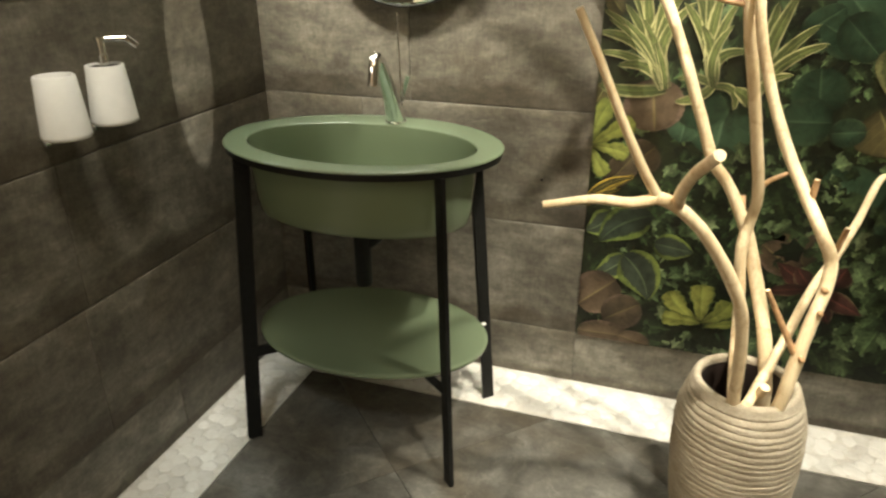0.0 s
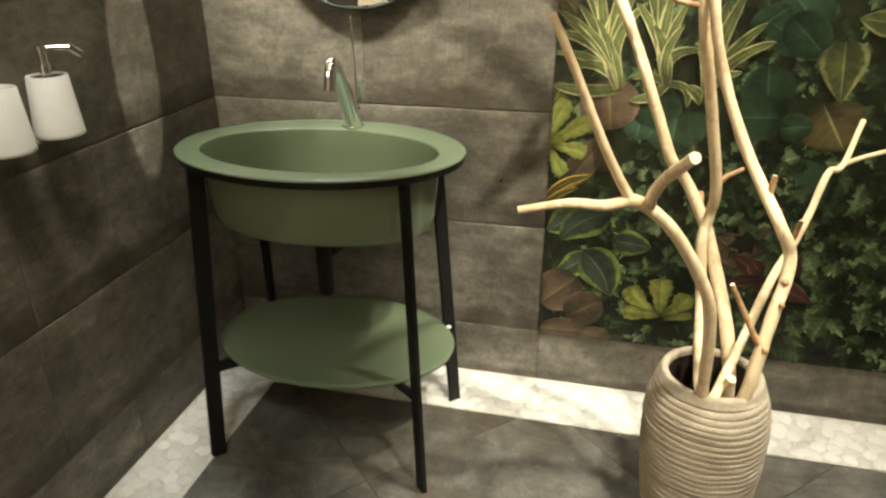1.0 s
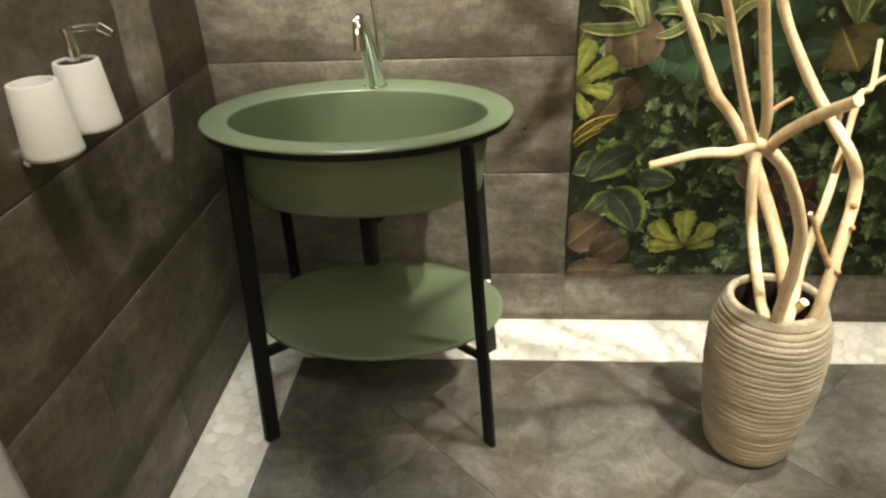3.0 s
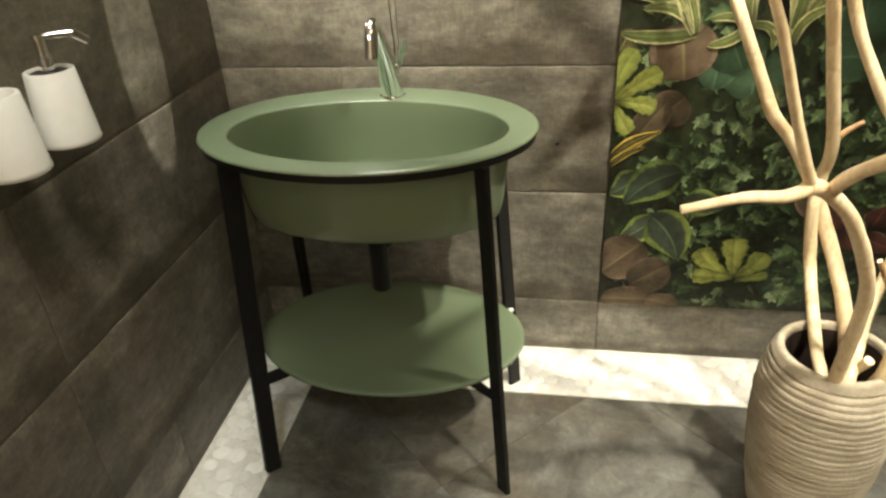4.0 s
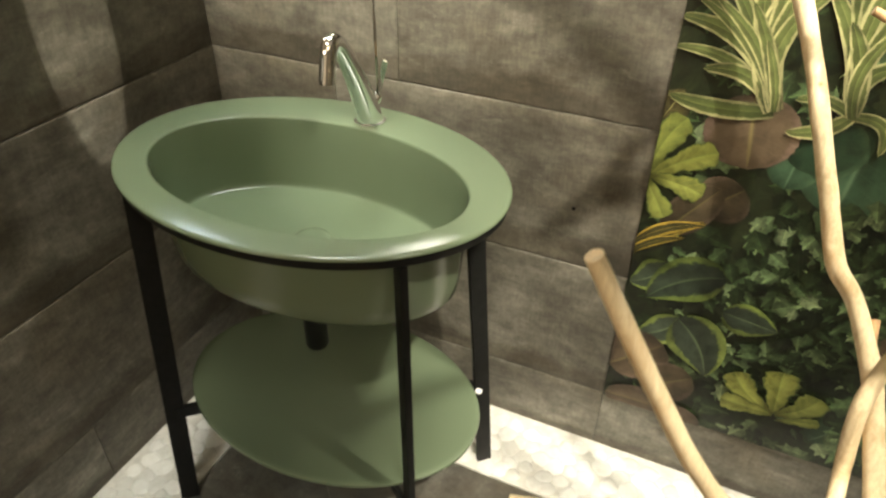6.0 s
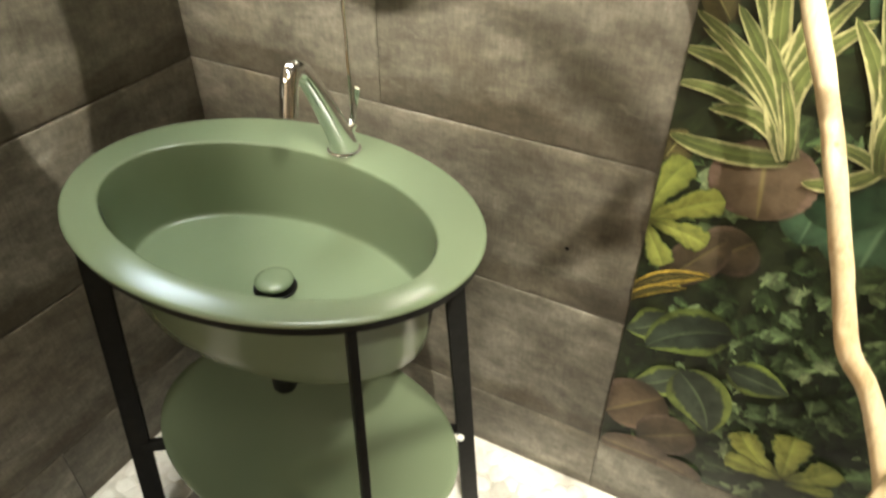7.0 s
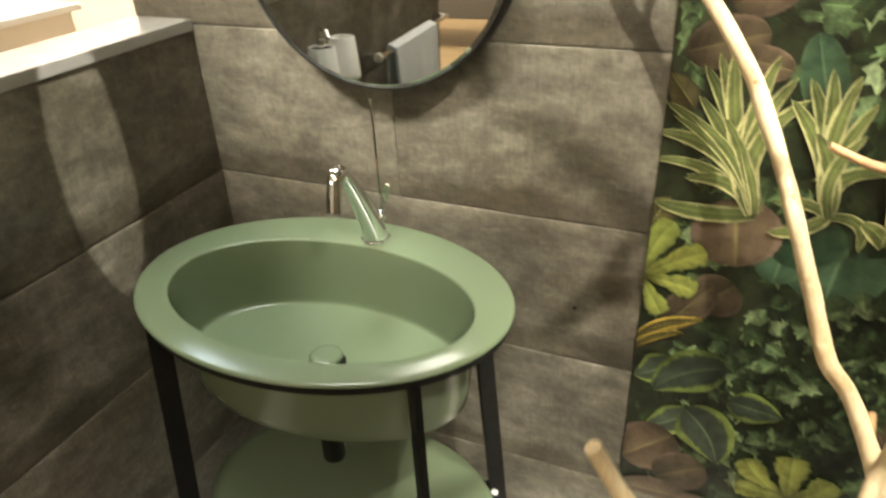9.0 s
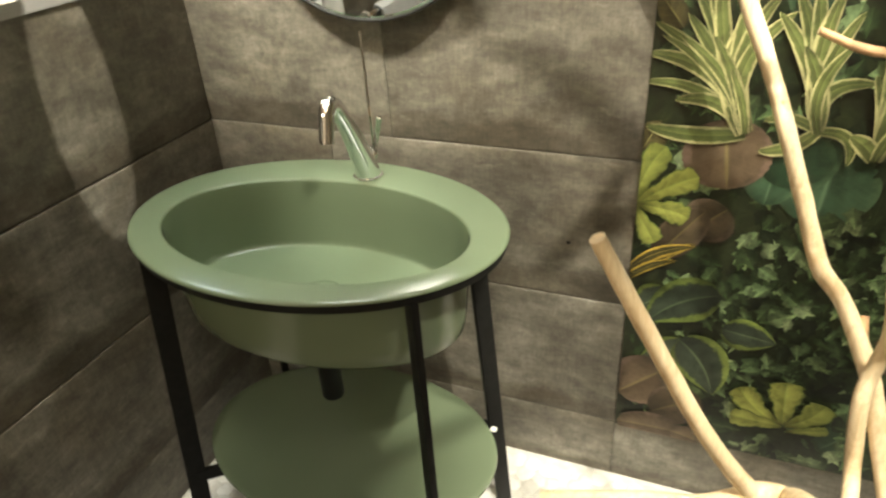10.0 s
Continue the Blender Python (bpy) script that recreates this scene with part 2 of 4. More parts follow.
def spline(points, per=6):
    pts = [Vector(p) for p in points]
    pts = [2 * pts[0] - pts[1]] + pts + [2 * pts[-1] - pts[-2]]
    out = []
    for i in range(1, len(pts) - 2):
        p0, p1, p2, p3 = pts[i - 1:i + 3]
        for k in range(per):
            u = k / per
            out.append(0.5 * (2 * p1 + (p2 - p0) * u + (2 * p0 - 5 * p1 + 4 * p2 - p3) * u * u + (3 * p1 - p0 - 3 * p2 + p3) * u ** 3))
    out.append(pts[-2])
    return out


def tube(points, r0, r1, sides=12, per=6, lumps=0.0, seed=0.0, square=False, bm=None):
    """A tapered round bar along a smooth line; lumps roughen it."""
    line = spline(points, per) if per > 1 else [Vector(p) for p in points]
    bm = bm or bmesh.new()
    rings = []
    side = None
    for i, p in enumerate(line):
        d = (line[min(i + 1, len(line) - 1)] - line[max(i - 1, 0)]).normalized()
        if side is None:
            side = d.orthogonal().normalized()
            if square:
                side = (Vector((1, 0, 0)) - d * d.x).normalized()
        side = (side - d * side.dot(d)).normalized()
        up = d.cross(side)
        r = r0 + (r1 - r0) * i / (len(line) - 1)
        ring = []
        for k in range(sides):
            a = (k + (0.5 if square else 0)) * math.tau / sides
            w = r * (1 + lumps * (noise.noise(Vector((p.x * 30 + seed, p.y * 30 + math.cos(a), p.z * 30 + math.sin(a)))) + 0.8 * noise.noise(p * 14 + Vector((seed, 0, 0)))))
            ring.append(bm.verts.new(p + (side * math.cos(a) + up * math.sin(a)) * w))
        rings.append(ring)
    for p, q in zip(rings, rings[1:]):
        for k in range(sides):
            bm.faces.new((p[k], p[(k + 1) % sides], q[(k + 1) % sides], q[k]))
    bm.faces.new(rings[0]), bm.faces.new(rings[-1])
    return bm


def flat_bar(a, b, wide, thick, across):
    """A flat bar from a to b with softened edges; across is the way of its wide side."""
    a, b = Vector(a), Vector(b)
    d = (b - a).normalized()
    w = (Vector(across) - d * d.dot(Vector(across))).normalized()
    n = d.cross(w)
    bm = bmesh.new()
    bmesh.ops.create_cube(bm, size=1)
    for v in bm.verts:
        v.co = a.lerp(b, v.co.z + 0.5) + w * v.co.x * wide + n * v.co.y * thick
    bmesh.ops.bevel(bm, geom=bm.edges[:], offset=0.0015, segments=2, affect="EDGES")
    return bm


def join(*parts):
    bm = bmesh.new()
    for p in parts:
        me = bpy.data.meshes.new("tmp")
        p.to_mesh(me)
        p.free()
        bm.from_mesh(me)
        bpy.data.meshes.remove(me)
    return bm


# ---- structure ----
WT = 0.16
backing = dict(category="wall", kind="structure")
wall_north = tagged(new("wall_north", mesh_of(box(-WT, X_RIGHT, 0.008, 0.16, 0, METRES_HIGH), GROUT)), "wall clad in brown-grey cement-look tiles behind the basin", **backing)
wall_west = tagged(new("wall_west", mesh_of(box(-WT, -0.008, -1.93, 0.008, 0, 1.219), GROUT)), "low partition wall clad in brown-grey cement-look tiles", **backing)
wall_east = tagged(new("wall_east", mesh_of(box(X_RIGHT, X_RIGHT + 0.12, Y_FAR, 0.16, 0, METRES_HIGH), WALL_TILE)), "plain brown-grey wall closing the display", **backing)
wall_far = tagged(new("wall_south", mesh_of(box(X_FAR, X_RIGHT + 0.12, Y_FAR - 0.12, Y_FAR, 0, METRES_HIGH), PAINT)), "cream painted showroom wall", **backing)
wall_out = tagged(new("wall_showroom_west", mesh_of(box(X_FAR - 0.12, X_FAR, Y_FAR - 0.12, 2.62, 0, METRES_HIGH), PAINT)), "cream painted showroom wall", **backing)
wall_out2 = tagged(new("wall_showroom_north", mesh_of(box(X_FAR, -WT, 2.5, 2.62, 0, METRES_HIGH), PAINT)), "cream painted showroom wall", **backing)
wall_out3 = tagged(new("wall_showroom_return", mesh_of(box(-WT, -WT + 0.1, 0.16, 2.5, 0, METRES_HIGH), PAINT)), "cream painted showroom wall", **backing)
tagged(new("ceiling", mesh_of(box(X_FAR - 0.12, X_RIGHT + 0.12, Y_FAR - 0.12, 2.62, METRES_HIGH, METRES_HIGH + 0.1), CEILING)), "pale painted showroom ceiling", "ceiling", kind="structure")
floor = tagged(new("floor", mesh_of(box(-WT, X_RIGHT, -2.6, 0.008, -0.12, -0.004), FLOOR_GROUT)), "floor of large dark slate-look tiles laid diagonally", "floor", kind="structure")
floor_out = tagged(new("floor_showroom", mesh_of(join(box(X_FAR, -WT, -2.6, 2.5, -0.12, -0.012), box(X_FAR, X_RIGHT, Y_FAR, -2.6, -0.12, -0.012)), OAK)), "pale oak showroom floor", "floor", kind="structure")
cap = tagged(new("trim", mesh_of(box(-WT - 0.004, 0.004, -1.935, 0.0, 1.219, 1.244, 0.002), CAP)), "glossy grey cap along the top of the partition", "trim", kind="structure")


# ---- washstand ----
CX, CY = 0.49, -0.344
washstand = thing("washbasin_stand", (CX, CY, 0), "oval sage-green ceramic basin on a black metal stand", "washbasin")
# rows of the basin: (z, cx, cy, a, b), outside from below, over the rim, down the inside
rows = [(0.657, 0, -0.010, 0.20, 0.11), (0.657, 0, -0.010, 0.272, 0.153), (0.660, 0, -0.010, 0.283, 0.163), (0.668, 0, -0.010, 0.289, 0.169), (0.70, 0, -0.010, 0.294, 0.174),
        (0.82, 0, -0.010, 0.307, 0.187), (0.838, 0, -0.005, 0.315, 0.196), (0.842, -0.007, 0.011, 0.360, 0.246), (0.843, -0.007, 0.012, 0.3685, 0.2535), (0.845, -0.007, 0.012, 0.3718, 0.2568), (0.8475, -0.007, 0.012, 0.3715, 0.2565), (0.8497, -0.007, 0.012, 0.3690, 0.2540), (0.8505, -0.007, 0.012, 0.3640, 0.2490),
        (0.8508, -0.003, 0.002, 0.334, 0.214), (0.8508, 0, -0.010, 0.3085, 0.1835), (0.8502, 0, -0.010, 0.3057, 0.1810), (0.8485, 0, -0.010, 0.3041, 0.1795), (0.845, 0, -0.010, 0.3033, 0.1788), (0.80, 0, -0.010, 0.3000, 0.1765), (0.71, 0, -0.010, 0.2925, 0.1718),
        (0.7005, 0, -0.010, 0.2900, 0.1704), (0.6972, 0, -0.010, 0.2875, 0.1682), (0.6958, 0, -0.010, 0.2830, 0.1640), (0.6942, 0, -0.010, 0.15, 0.08), (0.692, 0, -0.010, 0.03, 0.03)]
part("basin", lathe([(0, r[0]) for r in rows], 128, (CX - 0.002, CY - 0.002, 0), [(r[1], r[2] - (0.003 if r[4] < 0.19 else 0.0), r[3] * 1.009, r[4] * (1.02 if r[4] < 0.19 else 1.037)) for r in rows]), GREEN, washstand, "sage-green satin ceramic oval bowl", True, 50)
ring = [(0.842, 0.370, 0.260), (0.842, 0.344, 0.234), (0.827, 0.344, 0.234), (0.827, 0.370, 0.260)]
bm = bmesh.new()
loops = [[bm.verts.new((CX - 0.009 + a * math.cos(k * math.tau / 128), CY + 0.010 + b * math.sin(k * math.tau / 128), z - 0.0005)) for k in range(128)] for z, a, b in ring]
for i in range(4):
    for k in range(128):
        bm.faces.new((loops[i][k], loops[i][(k + 1) % 128], loops[(i + 1) % 4][(k + 1) % 128], loops[(i + 1) % 4][k]))
part("frame_ring", bm, BLACK, washstand, "black metal ring under the rim", True, 30)
for sx in (-1, 1):
    for foot_y, top_y in ((-0.565, -0.497), (-0.172, -0.212)):
        foot, top = Vector((0.5 + sx * 0.297, foot_y, 0)), Vector((CX + sx * 0.262, top_y, 0.827))
        outward = Vector((sx, -1 if foot_y < -0.4 else 1, 0))
        part("leg", flat_bar(foot, top, 0.036, 0.013, outward), BLACK, washstand)
        at = foot.lerp(top, 0.262 / 0.815)
        inner = Vector((CX + (at.x - CX) * 0.72, CY + (at.y - CY) * 0.72, 0.282))
        part("bracket", flat_bar(at + Vector((0, 0, 0.010)), inner + Vector((0, 0, 0.001)), 0.024, 0.010, (0, 0, 1)), BLACK, washstand)
shelf_rows = [(0.290, 0.10, 0.07), (0.2905, 0.325, 0.222), (0.294, 0.334, 0.231), (0.300, 0.337, 0.234), (0.305, 0.336, 0.233), (0.307, 0.331, 0.228), (0.304, 0.322, 0.219), (0.303, 0.10, 0.07)]
part("shelf", lathe([(0, r[0]) for r in shelf_rows], 128, (0.496, -0.354, 0), [(0, 0, r[1], r[2]) for r in shelf_rows]), GREEN, washstand, "oval green shelf with a low raised lip", True, 50)
part("waste_pipe", join(lathe([(0.012, 0.692), (0.03, 0.69), (0.03, 0.655), (0.023, 0.65), (0.0225, 0.463), (0.020, 0.459), (0.015, 0.459)], 32, (0.494, -0.385, 0)),
                        tube([(0.494, -0.385, 0.574), (0.512, -0.374, 0.583), (0.535, -0.358, 0.602), (0.56, -0.33, 0.622), (0.585, -0.2, 0.632), (0.59, -0.002, 0.632)], 0.0175, 0.0175, 14)), PLASTIC, washstand, "black plastic waste trap", True)
plug = part("plug", lathe([(0.012, 0.697), (0.026, 0.7025), (0.031, 0.7065), (0.0332, 0.7105), (0.0325, 0.7135), (0.027, 0.7165), (0.014, 0.7182), (0.001, 0.7185)], 40, (0.498, -0.368, 0)), GREEN, washstand, "green domed waste plug", True, 60)
# black collar widened to draw the dark gap shadow under the plug
part("gap_shade_collar", lathe([(0.020, 0.6935), (0.0365, 0.6945), (0.0375, 0.6965), (0.036, 0.6975), (0.020, 0.6975)], 40, (0.498, -0.368, 0)), BLACK, plug, "black collar ring drawing the shadowed gap under the plug")

part("bumper", box(0.783, 0.797, -0.230, -0.216, 0.293, 0.299, 0.002), WHITE, washstand, "small white plastic bumper")

# ---- faucet ----
faucet = thing("faucet", (0.499, -0.145, 0.85), "polished chrome single-lever faucet on the basin rim", "faucet")
body_line = [(0.499, -0.138, 0.85), (0.4985, -0.150, 0.885), (0.497, -0.168, 0.93), (0.495, -0.192, 0.98), (0.493, -0.216, 1.022), (0.492, -0.226, 1.034)]
part("body", tube(body_line, 0.0275, 0.0125, 28), CHROME, faucet, "", True)
part("base_ring", lathe([(0.02, 0.0), (0.031, 0.0), (0.031, 0.004), (0.027, 0.006)], 36, (0.499, -0.139, 0.85)), CHROME, faucet, "", True)
part("spout", tube([(0.492, -0.216, 1.026), (0.492, -0.236, 1.038), (0.4915, -0.251, 1.026), (0.491, -0.262, 0.985), (0.491, -0.265, 0.972)], 0.0155, 0.0145, 24), CHROME, faucet, "", True)
part("lever", join(flat_bar((0.507, -0.121, 0.893), (0.540, -0.141, 0.982), 0.0105, 0.005, (1, 0.2, -0.4)), tube([(0.501, -0.133, 0.880), (0.510, -0.118, 0.899)], 0.011, 0.0085, 16, 1)), CHROME, faucet, "flat chrome lever", True)
part("lift_rod", join(tube([(0.508, -0.118, 0.895), (0.506, -0.116, 1.0), (0.496, -0.102, 1.13)], 0.0027, 0.0027, 8), tube([(0.4965, -0.1025, 1.122), (0.4955, -0.101, 1.137)], 0.003, 0.003, 10)), CHROME, faucet, "thin chrome lift rod", True)

# ---- mirror ----
mirror = thing("mirror", (0.503, 0, 1.416), "round wall mirror with a thin black metal frame", "mirror")
R, D = 0.2665, 0.080
turn = pose(0.503, 0.0, 1.416, 89.55, 0, 2.4)


def turned(bm, m):
    bmesh.ops.transform(bm, matrix=m, verts=bm.verts)
    return bm


part("frame", turned(lathe([(R - 0.02, 0.002), (R + 0.0, 0.002), (R + 0.0, D + 0.001), (R - 0.001, D + 0.003), (R - 0.003, D + 0.003), (R - 0.004, D + 0.001), (R - 0.004, 0.02)], 128), turn), BLACK, mirror, "", True, 30)
part("glass", turned(lathe([(0.02, 0.024), (R - 0.004, 0.024), (R - 0.004, D - 0.001), (R - 0.011, D + 0.002), (0.02, D + 0.002)], 128), turn), MIRROR, mirror, "", True, 10)
part("wall_mount", box(0.40, 0.56, -0.022, 0.0, 1.46, 1.56), BLACK, mirror)

# ---- accessories on the partition ----
def cup(at, name, label):
    ob = thing(name, at, label, "bathroom accessory")
    rows = [(0.030, 0), (0.0475, 0.0), (0.0498, 0.003), (0.0488, 0.010), (0.0398, 0.123), (0.0385, 0.125), (0.0338, 0.125), (0.0328, 0.122), (0.038, 0.02), (0.001, 0.015)]
    part("cup_body", lathe(rows, 48, at), WHITE, ob, "white tapered resin body", True, 50)
    part("bracket_stem", box(at[0] - 0.057, at[0] + 0.012, at[1] - 0.009, at[1] + 0.009, at[2] - 0.009, at[2] - 0.0005, 0.002), CHROME, ob, "chrome wall bracket")
    part("wall_plate", turned(lathe([(0.002, 0), (0.02, 0), (0.02, 0.006), (0.017, 0.008), (0.002, 0.008)], 28), pose(0.0005, at[1], at[2] - 0.004, 0, 90, 0)), CHROME, ob, "", True)
    return ob


cup((0.058, -0.836, 0.950), "tumbler", "white tapered tumbler held on a wall bracket")
soap = cup((0.058, -0.700, 0.950), "soap_dispenser", "white tapered soap dispenser with a chrome pump on a wall bracket")
part("lid", lathe([(0.002, 0.1), (0.0325, 0.1), (0.0325, 0.1245), (0.002, 0.126)], 40, (0.058, -0.7, 0.946)), PLASTIC, soap, "black pump collar", True)
pump = part("pump", join(lathe([(0.002, 0.12), (0.0115, 0.12), (0.0115, 0.150), (0.0085, 0.152), (0.0085, 0.178), (0.012, 0.179), (0.012, 0.186), (0.001, 0.187)], 24, (0.058, -0.7, 0.946)),
                         tube([(0.058, -0.7, 1.127), (0.078, -0.68, 1.127), (0.096, -0.664, 1.126)], 0.0065, 0.006, 12), tube([(0.095, -0.665, 1.127), (0.110, -0.650, 1.110)], 0.0085, 0.0075, 14, 1)), CHROME, soap, "chrome pump with a bent nozzle", True)

rail = thing("towel_rail", (0.0, -1.5, 1.0), "chrome towel rail on the partition wall", "towel rail")
part("bar", tube([(0.062, -1.10, 0.948), (0.062, -1.86, 0.948)], 0.009, 0.009, 16, 1), CHROME, rail, "", True)
for y in (-1.115, -1.845):
    part("post", tube([(0.001, y, 0.948), (0.062, y, 0.948)], 0.011, 0.011, 16, 1), CHROME, rail, "", True)
part("end_knob", tube([(0.062, -1.10, 0.948), (0.062, -1.085, 0.948)], 0.017, 0.015, 20, 1), WHITE, rail, "white end knob", True)


def towel():
    bm = bmesh.new()
    n, cols = 34, 30
    prev = None
    for i in range(n + 1):
        u = i / n * 0.92 - 0.44
        ring = []
        for k in range(cols + 1):
            v = k / cols
            y = -1.21 - 0.45 * v
            fold = 0.004 * math.sin(v * 26) + 0.003 * math.sin(v * 11 + 1)
            if u < -0.02:
                x, z = 0.044 - 0.3 * fold, 0.953 + (u + 0.02) * 1.0
            elif u > 0.02:
                x, z = 0.080 + fold * min(1, u * 6) + 0.01 * u, 0.953 - (u - 0.02) * 1.0
            else:
                a = (u + 0.02) / 0.04 * math.pi
                x, z = 0.062 - 0.018 * math.cos(a), 0.953 + 0.014 * math.sin(a)
            ring.append(bm.verts.new((x, y, z)))
        if prev:
            for k in range(cols):
                bm.faces.new((prev[k], prev[k + 1], ring[k + 1], ring[k]))
        prev = ring
    return bm


cloth = tagged(new("towel", mesh_of(towel(), TOWEL, True)), "pale grey striped towel folded over the towel rail", "towel")
mod = cloth.modifiers.new("thick", "SOLIDIFY")
mod.thickness, mod.offset = 0.007, 0

tagged(new("screw_plug", mesh_of(turned(lathe([(0.0005, 0), (0.0042, 0), (0.0042, 0.001), (0.003, 0.0016), (0.0005, 0.0016)], 16), pose(0.895, 0.0, 0.676, 90)), PLASTIC, True)), "tiny dark screw plug set in the wall tile", "screw plug")

# ---- vase with driftwood ----
VX, VY, VH = 1.463, -0.535, 0.462
profile = [(0.02, 0.0), (0.088, 0.0), (0.098, 0.008)]
for i in range(29):                      # scored bands
    for k in range(6):
        u = (i + k / 6) / 29
        z = 0.02 + u * 0.428
        belly = 0.088 + 0.052 * math.sin(math.pi * (0.10 + u * 0.62)) ** 0.85 - 0.016 * max(0.0, (u - 0.80) / 0.20) ** 1.8
        ridge = (-0.0030, -0.0002, 0.0004, 0.0006, 0.0006, 0.0003)[k]
        profile.append((belly + ridge * (0.7 + 0.5 * math.sin(i * 2.3) ** 2), z))
profile += [(0.1135, 0.4505), (0.1115, 0.4560), (0.108, 0.4595), (0.104, 0.461), (0.0985, 0.460), (0.0955, 0.456), (0.0945, 0.450), (0.0945, 0.444)]
inner = [(0.0945, 0.445), (0.0942, 0.43), (0.096, 0.40), (0.12, 0.3), (0.12, 0.12), (0.10, 0.05), (0.01, 0.04)]
bm = lathe([(r * 0.962, z) for r, z in profile], 96, (VX, VY, 0), open_top=True)
for v in bm.verts:
    d = Vector((v.co.x - VX, v.co.y - VY, 0))
    w = noise.noise(Vector((v.co.x * 9, v.co.y * 9, v.co.z * 40))) * 0.0022 + noise.noise(v.co * 5) * 0.003
    v.co.x -= 0.006 * max(0.0, v.co.z - 0.2) / 0.26
    if d.length > 0.03:
        v.co += d.normalized() * w
        if d.length > 0.1 and 0.03 < v.co.z < 0.44:
            v.co.z += 0.0042 * noise.noise(Vector((d.x * 14, d.y * 14, v.co.z * 26)))
vase = thing("vase", (VX, VY, 0), "tall ribbed beige clay vase holding driftwood branches", "vase")
part("body", bm, CLAY, vase, "ribbed unglazed beige clay wall", True, 60)
part("inside", lathe([(r * 0.95, z) for r, z in inner], 64, (VX - 0.005, VY, 0), open_top=True), CLAY_INSIDE, vase, "brown glazed inside, darkened for the shade in the mouth", True, 60)


def limb(line, a, b, sides, per, seed, mat):
    bm = tube(line, a, b, sides, per, 0.10, seed)
    bm.faces.ensure_lookup_table()
    bm.faces[-1].material_index = 1
    return bm, (mat, CUT_END)


def branch(label, trunk, r0, r1, seed, twigs=(), knots=()):
    ob = thing("driftwood_branch", trunk[0], label, "branch", "branches in the vase")
    part("stem", *limb(trunk, r0 * 0.9, r1 * 0.88, 16, 8, seed, DRIFT), ob, "", True, 60)
    for i, (line, a, b, mat) in enumerate(twigs):
        part("twig", *limb(line, a * 0.95, b * 0.9, 12, 6, seed + 3 * i + 1, mat), ob, "", True, 60)
    for at, size in knots:
        bm = bmesh.new()
        bmesh.ops.create_icosphere(bm, subdivisions=2, radius=size)
        for v in bm.verts:
            v.co = v.co * (1 + 0.25 * noise.noise(v.co * 160)) + Vector(at)
        part("knot", bm, TWIG, ob, "brown knot", True, 60)
    return ob


branch("forked bleached driftwood branch reaching sideways out of the vase",
       [(1.45, -0.53, 0.05), (1.432, -0.60, 0.36), (1.425, -0.632, 0.485), (1.403, -0.693, 0.682), (1.362, -0.735, 0.789), (1.305, -0.782, 0.884), (1.256, -0.812, 0.934), (1.222, -0.834, 0.953)], 0.0148, 0.0118, 1.0,
       [([(1.229, -0.829, 0.951), (1.206, -0.85, 0.995), (1.176, -0.878, 1.06), (1.131, -0.915, 1.168), (1.099, -0.929, 1.237)], 0.0088, 0.0060, DRIFT),
        ([(1.232, -0.828, 0.949), (1.19, -0.85, 0.944), (1.136, -0.868, 0.950), (1.058, -0.880, 0.936)], 0.0105, 0.0068, DRIFT),
        ([(1.261, -0.808, 0.931), (1.263, -0.843, 0.968), (1.276, -0.90, 1.015), (1.300, -0.968, 1.065)], 0.0105, 0.0098, DRIFT)])
branch("tall bleached driftwood branch leaning towards the wall",
       [(1.50, -0.50, 0.05), (1.51, -0.475, 0.36), (1.492, -0.431, 0.506), (1.451, -0.35, 0.643), (1.425, -0.305, 0.714), (1.378, -0.262, 0.796), (1.335, -0.252, 0.850), (1.295, -0.215, 0.945), (1.235, -0.165, 1.087), (1.185, -0.14, 1.19), (1.146, -0.13, 1.261), (1.06, -0.112, 1.375), (1.0, -0.10, 1.44), (0.97, -0.09, 1.56)], 0.018, 0.012, 5.0,
       [([(1.06, -0.112, 1.372), (1.055, -0.12, 1.41), (1.075, -0.13, 1.5)], 0.009, 0.007, DRIFT),
        ([(1.415, -0.30, 0.735), (1.412, -0.26, 0.775)], 0.008, 0.007, TWIG)],
       [((1.243, -0.178, 1.078), 0.0045), ((1.165, -0.144, 1.235), 0.004), ((1.085, -0.123, 1.345), 0.004)])
# Above z 1.40 the stem is unseen, bent to cast an S-shaped wall shadow.
branch("slim bleached driftwood branch, straight below, its unseen top bent to shadow the wall",
       [(1.45, -0.55, 0.05), (1.442, -0.55, 0.36), (1.436, -0.50, 0.43), (1.434, -0.375, 0.551), (1.418, -0.358, 0.684), (1.428, -0.335, 0.747), (1.43, -0.34, 0.826), (1.387, -0.338, 1.03), (1.348, -0.352, 1.206), (1.335, -0.35, 1.40), (1.275, -0.47, 1.50), (1.262, -0.54, 1.56), (1.325, -0.54, 1.655), (1.337, -0.54, 1.72), (1.28, -0.54, 1.776), (1.18, -0.54, 1.825), (1.15, -0.54, 1.90), (1.13, -0.54, 1.98)], 0.0145, 0.0125, 9.0,
       [([(1.43, -0.34, 0.82), (1.452, -0.335, 0.842), (1.485, -0.322, 0.857)], 0.007, 0.005, TWIG),
        ([(1.35, -0.352, 1.20), (1.30, -0.357, 1.208), (1.252, -0.36, 1.228)], 0.007, 0.005, TWIG)])
